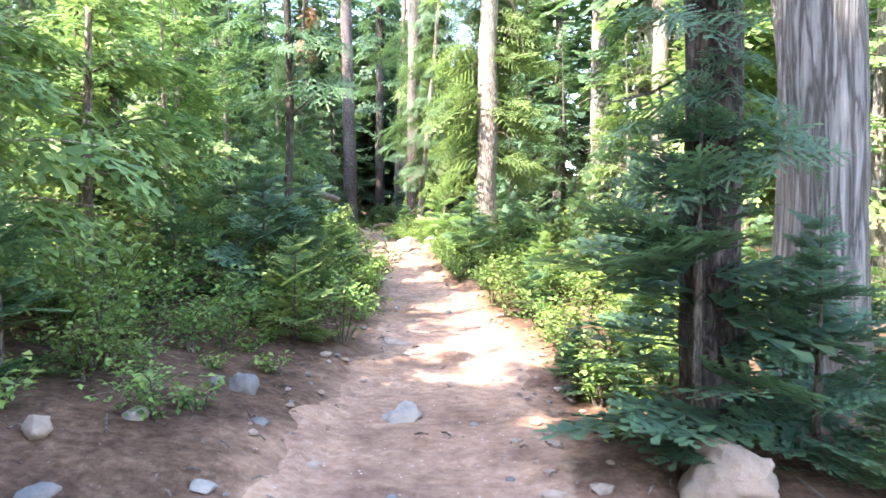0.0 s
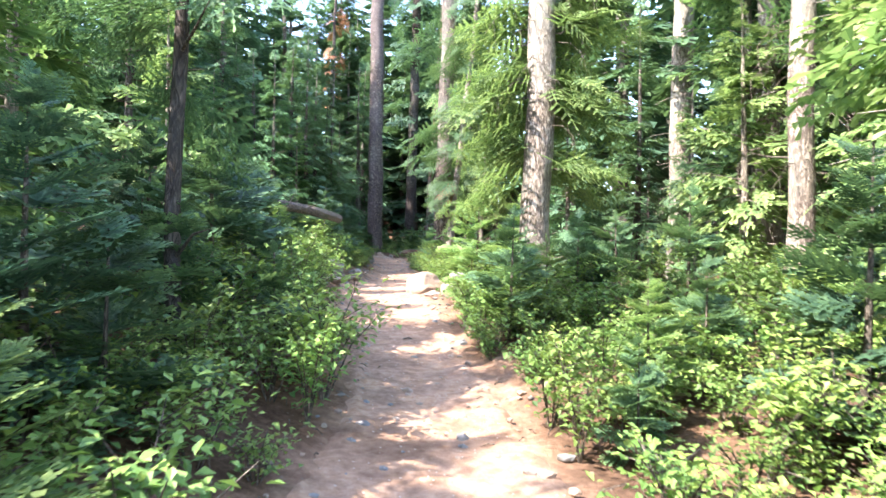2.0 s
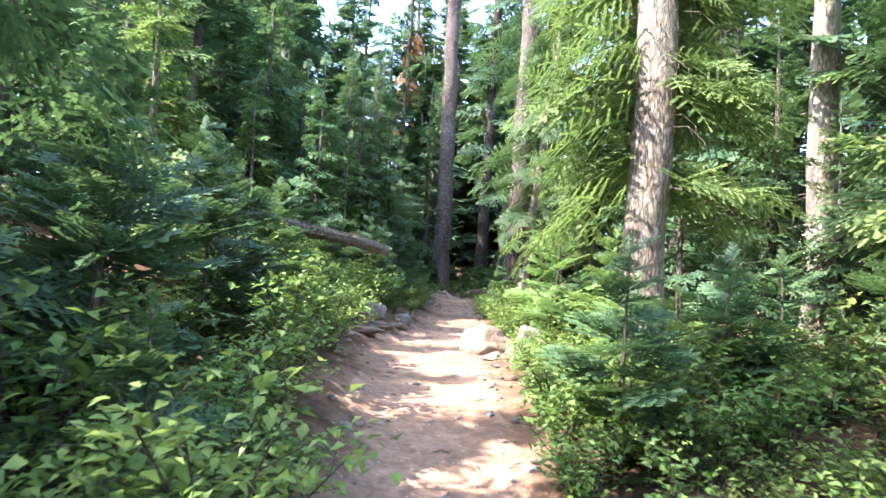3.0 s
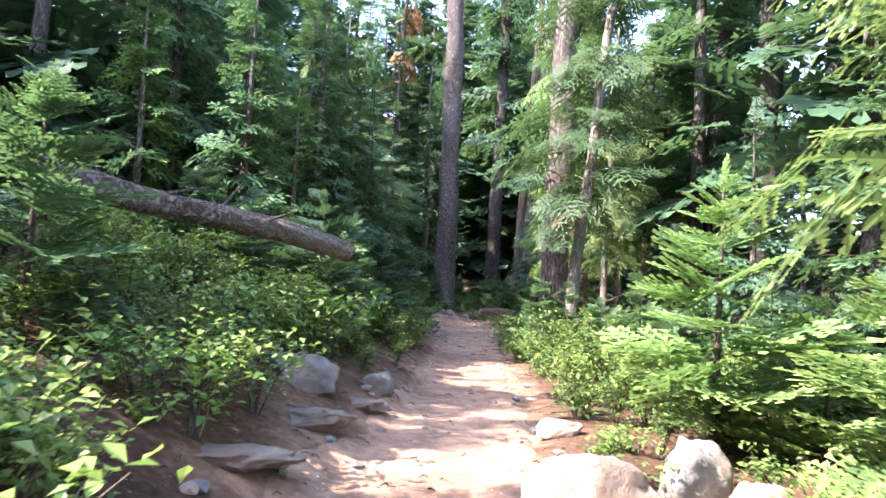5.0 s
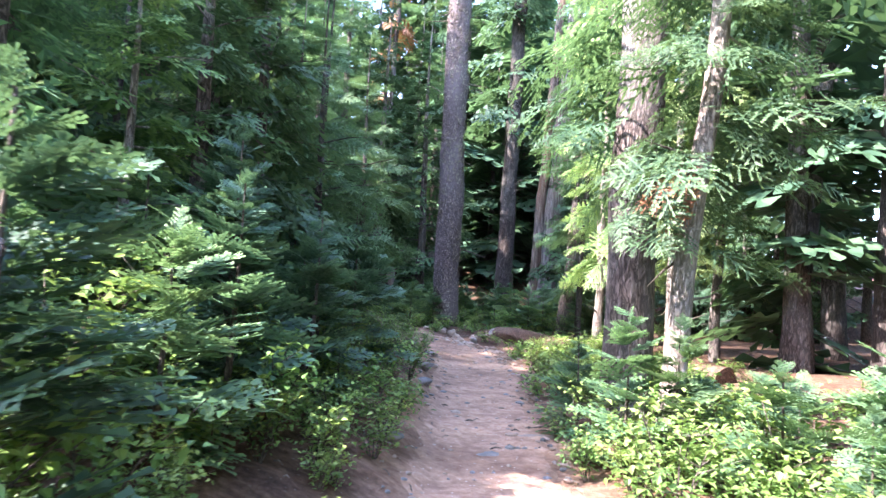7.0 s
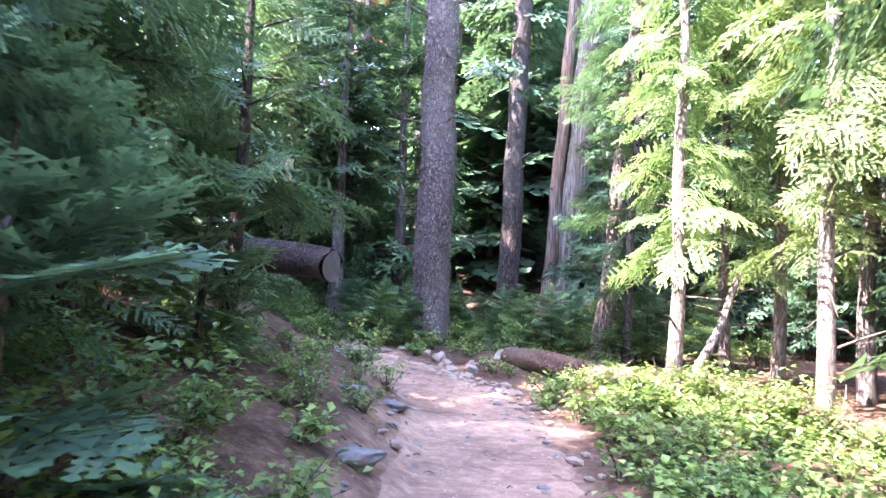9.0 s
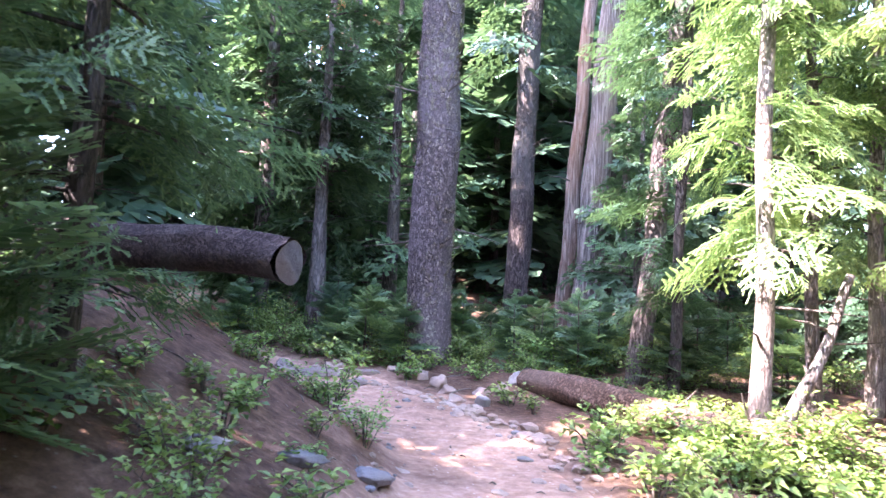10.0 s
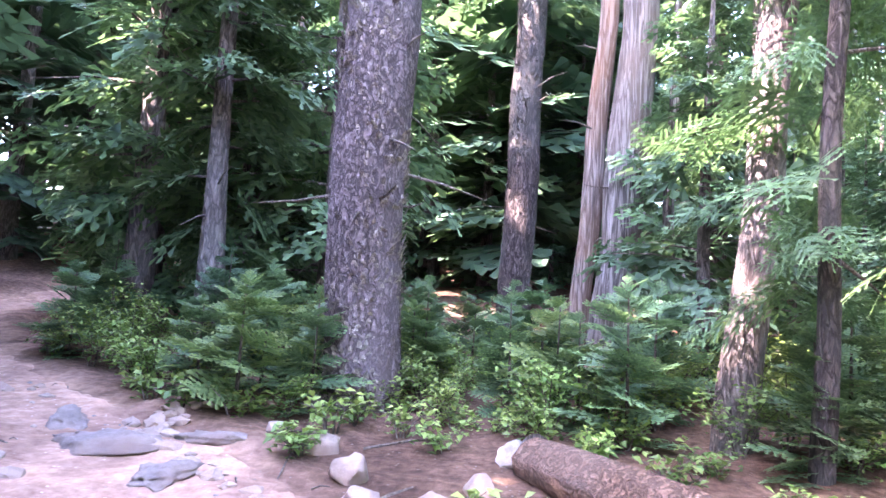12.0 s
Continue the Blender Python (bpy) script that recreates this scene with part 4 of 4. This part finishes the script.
# ---- plants placed one by one ----
for kind, x, y, sc, tn in [
    (YOUNG[5], 1.55, 3.4, 1.35, 40), (YOUNG[4], 2.1, 3.2, 0.7, 10), (YOUNG[5], 1.15, 4.9, 0.36, 90), (YOUNG[5], 1.5, 4.5, 0.4, 200), (YOUNG[3], 2.4, 2.9, 0.6, 30),
    (YOUNG[4], 2.62, 8.35, 0.95, 0), (YOUNG[5], 2.1, 6.1, 0.55, 77), (YOUNG[5], 2.9, 7.2, 0.75, 160),
    (YOUNG[6], 0.16, 17.1, 1.3, 20), (YOUNG[7], 0.65, 15.1, 0.6, 120), (YOUNG[3], -3.6, 15.6, 1.15, 75), (YOUNG[6], 0.9, 15.9, 1.1, 230), (YOUNG[7], 0.75, 17.0, 0.9, 300), (YOUNG[3], -1.12, 22.72, 0.95, 10), (YOUNG[1], -0.75, 22.55, 0.8, 100), (YOUNG[3], -1.45, 23.75, 0.7, 200),
    (YOUNG[1], 0.55, 10.9, 0.95, 15), (BLUE, 1.35, 11.9, 0.75, 60), (YOUNG[3], 1.9, 12.6, 1.0, 200), (YOUNG[0], 0.75, 12.2, 1.0, 10), (YOUNG[1], 2.9, 12.9, 1.1, 90),
    (YOUNG[6], -1.3, 6.0, 0.75, 33), (YOUNG[3], -1.55, 7.3, 0.95, 133), (YOUNG[0], -1.35, 9.3, 0.9, 233),
    (YOUNG[0], -4.75, 33.95, 0.9, 0), (YOUNG[3], -5.4, 34.6, 0.9, 70), (YOUNG[1], -4.1, 35.3, 0.7, 140), (YOUNG[5], -6.2, 35.4, 0.8, 50), (YOUNG[3], -5.2, 36.4, 1.0, 90),
]:
    stand(kind, x, y, sc, tn)

for x, y, sc, tn in [(-2.3, 14.0, 0.75, 0), (-2.65, 14.45, 0.8, 90), (-2.05, 13.45, 0.6, 200), (-2.9, 13.9, 0.7, 20), (0.55, 14.2, 0.6, 0), (0.35, 14.85, 0.55, 50), (0.75, 13.6, 0.6, 10), (-2.75, 17.75, 1.05, 140), (-3.1, 17.4, 0.9, 60)]:
    stand(SHRUBS[1], x, y, sc, tn)

# ---- plants in drifts along the path ----


def drift(kinds, count, y0, y1, d0, d1, s0, s1, seed, keep=0.0, clear=()):
    """Stands plants at random within a band of the path's side (d is right of its middle), keeping off each other and out of the clearings."""
    rng = random.Random(seed)
    got, tries = [], 0
    while len(got) < count and tries < count * 12:
        tries += 1
        y, d = rng.uniform(y0, y1), rng.uniform(d0, d1)
        x = float(np.interp(min(y, 33), LINE[:, 1], LINE[:, 0])) + d
        dd, ss = along_trail(x, y)
        if abs(dd) < half_width(ss) + 0.16 or any((x - a) ** 2 + (y - b) ** 2 < keep * keep for a, b in got):
            continue
        if any(a0 < x < a1 and b0 < y < b1 for a0, a1, b0, b1 in clear):
            continue
        got.append((x, y))
        stand(rng.choice(kinds), x, y, rng.uniform(s0, s1), rng.uniform(0, 360), 0.03)


ALL_SHRUBS, SMALL = SHRUBS, [SHRUBS[0], SHRUBS[2]]
GREENFIR = [MIDFIR[0], MIDFIR[2], MIDFIR[4], SUNFIR[0]]
BEND = [(-4.3, -1.9, 30.6, 33.75)]
# by the start
drift(ALL_SHRUBS, 26, 3.2, 7.5, -4.2, -1.75, 0.7, 1.1, 1, 0.3)
drift(LOW, 16, 0.5, 6, -3.6, -1.5, 0.7, 1.2, 2, 0.25)
drift(LOW + SMALL, 24, 3.4, 6.4, -3.4, -1.3, 0.6, 1.0, 44, 0.25)
drift([SUNFIR[0], MIDFIR[0]], 5, 2.0, 8, -8.5, -5.0, 0.5, 0.7, 3, 0.9)
drift(LIT, 8, 2.5, 7, -4.6, -2.5, 0.8, 1.2, 4, 0.6)
# left side, where the bushes crowd the path
drift(ALL_SHRUBS, 44, 6.2, 14, -2.0, -0.7, 0.7, 1.05, 5, 0.28)
drift(DUSK + [YOUNG[3]], 15, 7, 14, -3.4, -1.5, 0.65, 1.0, 6, 0.55)
drift(GREENFIR, 12, 7, 15, -9, -2.9, 0.55, 0.85, 7, 1.0, [(-7.5, -2.2, 10.2, 13.4)])
drift(GREENFIR, 3, 9, 13, -6, -4.0, 0.7, 0.95, 30, 0.9)
drift(SUNFIR, 16, 7, 18, 4.6, 11, 0.8, 1.2, 33, 1.1)
for x, y, sc, tn in [(-3.3, 3.9, 1.0, 0), (-3.5, 5.0, 1.1, 70), (-3.25, 6.1, 1.0, 140), (-3.5, 7.2, 1.1, 200), (-3.4, 8.3, 0.95, 290), (-3.7, 9.5, 1.1, 30)]:
    stand(SUNFIR[0], x, y, sc * 0.85, tn)
# right side, in the sun
drift(ALL_SHRUBS, 52, 7.6, 14.2, 0.6, 2.2, 0.55, 0.9, 8, 0.22)
drift(ALL_SHRUBS, 40, 6.8, 14, 2.0, 5.0, 0.75, 1.15, 28, 0.3)
drift(YOUNG[6:] + YOUNG[6:] + [LIT[1], BLUE], 38, 7.4, 14.5, 0.95, 5.5, 0.45, 0.8, 9, 0.42)
drift(SMALL + LOW, 24, 13, 19, 0.8, 2.6, 0.6, 0.9, 10, 0.25)
drift(LOW + SMALL, 46, 2.5, 8.2, 1.15, 4.5, 0.8, 1.3, 11, 0.25, [(0.9, 2.3, 2.0, 3.4)])
drift(DUSK, 3, 3.5, 8, 2.6, 5, 0.5, 0.8, 12, 0.6)
drift(LOW + SMALL, 34, 4.4, 7.8, 1.0, 2.4, 0.7, 1.1, 43, 0.22)
for x, y, sc, tn in [(-5.6, 15.0, 0.8, 10), (-6.2, 16.2, 0.9, 100), (-7.2, 14.8, 0.9, 20)]:
    stand(MIDFIR[2], x, y, sc, tn)
# left middle: bushes below the log, firs behind it
drift(ALL_SHRUBS, 34, 15.6, 18.6, -3.4, -1.1, 0.55, 0.8, 31, 0.22, [(-2.5, -1.9, 15, 18.6), (-3.1, -2.4, 16.6, 17.6)])
drift(ALL_SHRUBS + LOW, 56, 13.6, 18.6, -6.5, -1.0, 0.5, 0.75, 13, 0.25, [(-2.5, -1.9, 15, 18.6), (-3.1, -2.4, 16.6, 17.6)])
drift([SHRUBS[0], SHRUBS[1], SHRUBS[2]], 34, 18.8, 25, -1.9, -0.6, 0.5, 0.8, 37, 0.2)
drift(GREENFIR, 15, 20.0, 25.5, -5.0, -2.1, 0.6, 0.9, 14, 0.75)
drift(GREENFIR, 7, 19.2, 27, -9, -4.2, 0.9, 1.2, 32, 1.1)
drift(DUSK + [YOUNG[3], YOUNG[1]], 24, 18.8, 24.6, -3.0, -1.25, 0.6, 1.0, 15, 0.4)
drift(ALL_SHRUBS, 26, 18.5, 25, -1.7, -0.75, 0.45, 0.7, 16, 0.25)
drift(MIDFIR, 6, 13.5, 19.5, -10, -5.5, 0.8, 1.1, 17, 1.3)
drift(LOW + SMALL, 26, 13.8, 17.0, -2.9, -1.05, 0.6, 1.0, 40, 0.22, [(-2.5, -1.9, 15, 18.6), (-3.1, -2.4, 16.6, 17.6)])
drift(ALL_SHRUBS, 26, 18.4, 21.8, -3.6, -1.3, 0.7, 1.0, 41, 0.3)
# right middle
drift(LIT + [YOUNG[5]], 15, 18.4, 22.6, 1.5, 3.8, 0.5, 0.85, 18, 0.5)
drift(ALL_SHRUBS, 30, 17, 26, 0.75, 2.6, 0.45, 0.75, 19, 0.25)
drift(ALL_SHRUBS, 48, 17.2, 24, 0.9, 3.8, 0.6, 0.95, 38, 0.28)
drift(LIT, 8, 18.5, 23, 1.4, 3.6, 0.7, 1.0, 39, 0.5)
drift(MIDFIR, 7, 16.5, 26, 3.0, 7, 0.6, 0.9, 20, 1.1)
# the last bend
drift(LOW, 76, 25, 33, 0.75, 3.0, 0.95, 1.5, 21, 0.2, BEND)
drift(SMALL, 16, 25, 33, 1.0, 4, 0.5, 0.8, 22, 0.4, BEND)
drift(LOW, 16, 25, 31, -2.6, -0.95, 0.7, 1.3, 23, 0.3)
drift(MIDFIR, 6, 25, 34, -10, -4.6, 0.65, 0.85, 24, 1.0, [(-5.4, -2, 28, 33)])
for x, y, sc, tn in [(-4.6, 27.0, 0.75, 0), (-5.4, 27.0, 0.85, 80), (-4.7, 25.5, 0.8, 240), (-6.4, 27.6, 1.0, 60), (-4.25, 24.2, 0.7, 10), (-5.6, 24.6, 0.95, 130)]:
    stand(NEARFIR, x, y, sc, tn)
for x, y, sc, tn in [(-4.5, 26.4, 1.1, 0), (-4.9, 25.0, 1.1, 240)]:
    stand(BLUE if tn % 50 else YOUNG[1], x, y, sc, tn)
for x, y, sc, tn in [(-1.4, 22.3, 0.65, 0), (-1.1, 21.9, 0.75, 80), (-0.7, 22.3, 0.8, 10), (-1.3, 24.4, 0.6, 30), (-0.3, 21.6, 0.9, 99), (-1.0, 25.2, 0.6, 9)]:
    stand(SHRUBS[int(tn) % 4], x, y, sc, tn)
for x, y, sc, tn in [(-3.95, 29.2, 0.5, 81), (-4.3, 29.5, 0.6, 31), (-3.85, 26.7, 0.5, 99), (-3.75, 24.95, 0.42, 3)]:
    stand(SHRUBS[int(tn) % 4], x, y, sc, tn)
drift(ALL_SHRUBS, 46, 32.6, 37, -2.0, 6.5, 0.5, 0.9, 25, 0.3, BEND + [(-3.3, 1, 28, 33.3)])
drift(LOW, 40, 31, 35, -1.0, 4.5, 0.8, 1.3, 29, 0.2, BEND)
drift(LOW, 12, 25.8, 30.6, -2.2, -0.85, 0.6, 1.0, 34, 0.3)
drift(SHRUBS + LIT, 30, 33.7, 37.5, -2.5, 3.5, 0.6, 0.95, 35, 0.35, BEND)
drift(YOUNG[6:], 8, 33.5, 37, -0.5, 3.5, 0.6, 0.9, 36, 0.6, BEND)
for k in range(17):
    f = 0.34 + 0.66 * k / 16
    stand(LOW[k % 3] if k % 4 else SMALL[1], -3.02 + 3.77 * f - 0.36 - 0.12 * math.sin(k * 2.1), 33.05 - 5.05 * f - 0.2 - 0.1 * math.cos(k * 1.7), 0.8 + 0.3 * abs(math.sin(k)), 63 * k)
for k, (x, y) in enumerate([(-2.9, 31.7), (-3.0, 33.75), (-3.6, 33.35), (-3.95, 33.6), (-2.2, 33.1), (-1.7, 32.7), (-2.45, 33.8), (-3.35, 33.9), (-1.2, 32.3), (-2.65, 33.35), (-1.9, 33.5), (-3.15, 32.0), (-4.35, 33.75), (-2.3, 31.4)]):
    stand(LOW[k % 3], x, y, 0.85 + 0.25 * abs(math.sin(k * 1.3)), 77 * k)
drift(LIT, 14, 34, 38, -4, 4, 0.6, 1.0, 26, 0.6)
# undergrowth behind the log at the bend
rb = random.Random(91)
for k in range(70):
    x, y = rb.uniform(-4.0, 1.0), rb.uniform(33.3, 37.5)
    off = abs((x + 3.02) * 5.05 + (y - 33.05) * 3.77) / 6.3
    if off < 0.4 or math.hypot(x + 4.5, y - 34.42) < 0.45 or abs(along_trail(x, y)[0]) < 0.9:
        continue
    stand(rb.choice(LOW + SHRUBS + [LIT[0], LIT[2]]), x, y, rb.uniform(0.6, 1.0), rb.uniform(0, 360))
for k in range(32):
    f = rb.uniform(0.5, 1.0)
    stand(rb.choice(LOW + SMALL), -3.02 + 3.77 * f - rb.uniform(0.3, 0.8), 33.05 - 5.05 * f - rb.uniform(0.2, 0.5), rb.uniform(0.7, 1.1), rb.uniform(0, 360))
drift(MIDFIR, 12, 36, 46, 2, 14, 0.8, 1.1, 27, 1.5)

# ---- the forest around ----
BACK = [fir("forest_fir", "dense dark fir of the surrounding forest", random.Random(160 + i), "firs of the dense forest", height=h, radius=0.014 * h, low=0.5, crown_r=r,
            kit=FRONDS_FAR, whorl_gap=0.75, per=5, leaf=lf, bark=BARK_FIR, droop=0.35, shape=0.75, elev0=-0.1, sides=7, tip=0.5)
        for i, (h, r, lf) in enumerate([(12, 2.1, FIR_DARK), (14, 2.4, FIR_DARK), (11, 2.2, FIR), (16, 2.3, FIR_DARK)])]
rf = random.Random(77)
for gx in range(-10, 12):
    for gy in range(-3, 19):
        x, y = gx * 4.0 + rf.uniform(-1.6, 1.6), gy * 4.0 + rf.uniform(-1.6, 1.6)
        d, s_ = along_trail(x, y)
        thick = rf.random() < 0.5
        pick, sc, tn, chance = rf.choice(BACK if thick else TALL), rf.uniform(0.8, 1.15), rf.uniform(0, 360), rf.random()
        if abs(d) < 5.0 or math.hypot(x + 1, y - 21) > 36 or y < (0.5 if d < 0 else 3) or (d > 0 and x > 6 + 0.75 * y):
            continue
        # the sunny side stays open along one stretch: lower trees, farther off
        if d < 0 and 0.5 < y < 12.5 and -d < 16 + 10 * chance:
            continue
        if d < 0 and y < 30 and (-d < (13 if y < 16 else 11) or chance < 0.35):
            continue
        if abs(x + 4) < 3.0 and 30 < y < 44:
            continue
        if d > 0 and y < 12 and d < 7:
            continue
        if y < 4 and chance < 0.5 or chance < 0.12:
            continue
        if d > 0 and y < 22 and d < 16:
            pick = SUNFIR[2] if chance < 0.6 else TALL[1]
            sc *= 1.4 if chance < 0.6 else 1.0
        stand(pick, x, y, sc, tn, 0.1)
# a thick dark stand behind the end of the path
rf = random.Random(78)
for k in range(58):
    x, y = rf.uniform(-17, 6), rf.uniform(37, 56)
    d, s_ = along_trail(x, y)
    if abs(d) < 1.6 or (-6.6 < x < -0.8 and y < 45):
        continue
    near = y < 46 and x > -12
    stand(rf.choice([MIDFIR[2], MIDFIR[4], MIDFIR[1]] if near else BACK), x, y, rf.uniform(0.6, 1.0), rf.uniform(0, 360), 0.1)
# firs added, many out of view, to shade the path's start and upper half
for x, y, k, sc in [(-5.0, -4.6, 2, 0.8), (-4.6, -2.6, 1, 1.15), (-5.6, -2.1, 3, 1.05), (-6.6, -3.4, 1, 1.2), (-3.4, -3.4, 0, 1.1), (-5.6, -0.9, 0, 1.0), (-6.0, 0.9, 0, 0.85), (-6.9, 0.0, 2, 0.9), (-2.6, -5.4, 0, 0.8), (-3.6, -8.5, 1, 0.9), (-1.0, -8.5, 3, 0.8), (-8.6, 23.2, 1, 0.6), (-9.3, 25.5, 3, 0.52), (-9.2, 28.3, 1, 0.92), (-7.9, 31.4, 3, 0.8), (-10.6, 30.6, 1, 0.95), (-8.8, 32.9, 2, 0.9), (-9.9, 34.5, 0, 0.9), (-6.9, 36.3, 1, 1.0), (-5.9, 37.5, 2, 1.0), (-8.4, 37.2, 3, 1.0), (-7.6, 20.1, 0, 0.75), (-8.9, 21.4, 2, 0.8), (-12.2, 33.2, 2, 1.0), (-13.5, 35.0, 2, 1.0), (-15.5, 37.2, 0, 1.0), (-9.6, 39.6, 2, 0.9), (-14.6, 42.0, 1, 1.0), (-7.3, 38.4, 0, 0.95), (-6.3, 41.2, 1, 0.9), (-8.6, 37.8, 2, 0.9), (-5.9, 44.6, 3, 1.0), (-5.1, 47.0, 0, 1.1), (-7.2, 48.2, 1, 1.1), (-4.5, 43.9, 2, 0.9), (-9.6, 42.5, 3, 1.0), (-3.0, 47.5, 1, 1.0), (-1.2, 45.0, 2, 1.0)]:
    if 36 < y < 43.5 and x > -11:
        stand(MIDFIR[4] if k % 2 else MIDFIR[2], x, y, 1.1 + 0.15 * k, 40 * k + 17 * x, 0.1)
    else:
        stand(BACK[k], x, y, sc, 40 * k + 17 * x, 0.1)
# two tall firs added only to keep the sun off the pale snag
for x, y, sc in [(-12.0, 32.8, 1.1), (-13.3, 31.3, 1.15)]:
    stand(TALL[0], x, y, sc, 30 * x, 0.1)
rf = random.Random(81)
for k in range(13):
    stand(BACK[2 if k % 3 else 1], -16.0 + 1.0 * k + rf.uniform(-0.4, 0.4), 43 + 7 * rf.random() + (k % 2) * 4, rf.uniform(1.2, 1.5), 50 * k, 0.1)

# ---- twigs and bark scraps lying on the ground ----
rt = random.Random(9)
s = Soup()
for _ in range(900):
    yy = rt.uniform(0.5, 34)
    i = int(np.argmin(abs(LINE[:, 1] - yy)))
    w = half_width(yy)
    off = rt.choice((-1, 1)) * (w * rt.uniform(0.8, 1.5) + rt.random() ** 2 * 2.0) if rt.random() < 0.85 else w * rt.uniform(-0.9, 0.9)
    x, y = LINE[i, 0] + off, yy
    l, az = (rt.uniform(0.03, 0.1) if rt.random() < 0.88 or abs(off) < w * 1.5 else rt.uniform(0.2, 0.6)), rt.uniform(0, 6.28)
    a = np.array([x, y, land(x, y) + 0.02])
    b = np.array([x + l * math.cos(az), y + l * math.sin(az), 0])
    b[2] = land(b[0], b[1]) + 0.025
    r = 0.003 + 0.008 * l + 0.003 * rt.random()
    tube(s, [a, (a + b) / 2 + np.array([0, 0, 0.012]), b], [r, r, r * 0.6], 4)
tagged(new("ground_litter", s.mesh("ground_litter", TWIG, False, False)), "dry twigs and bark scraps scattered on the ground", "litter", kind="stuff")
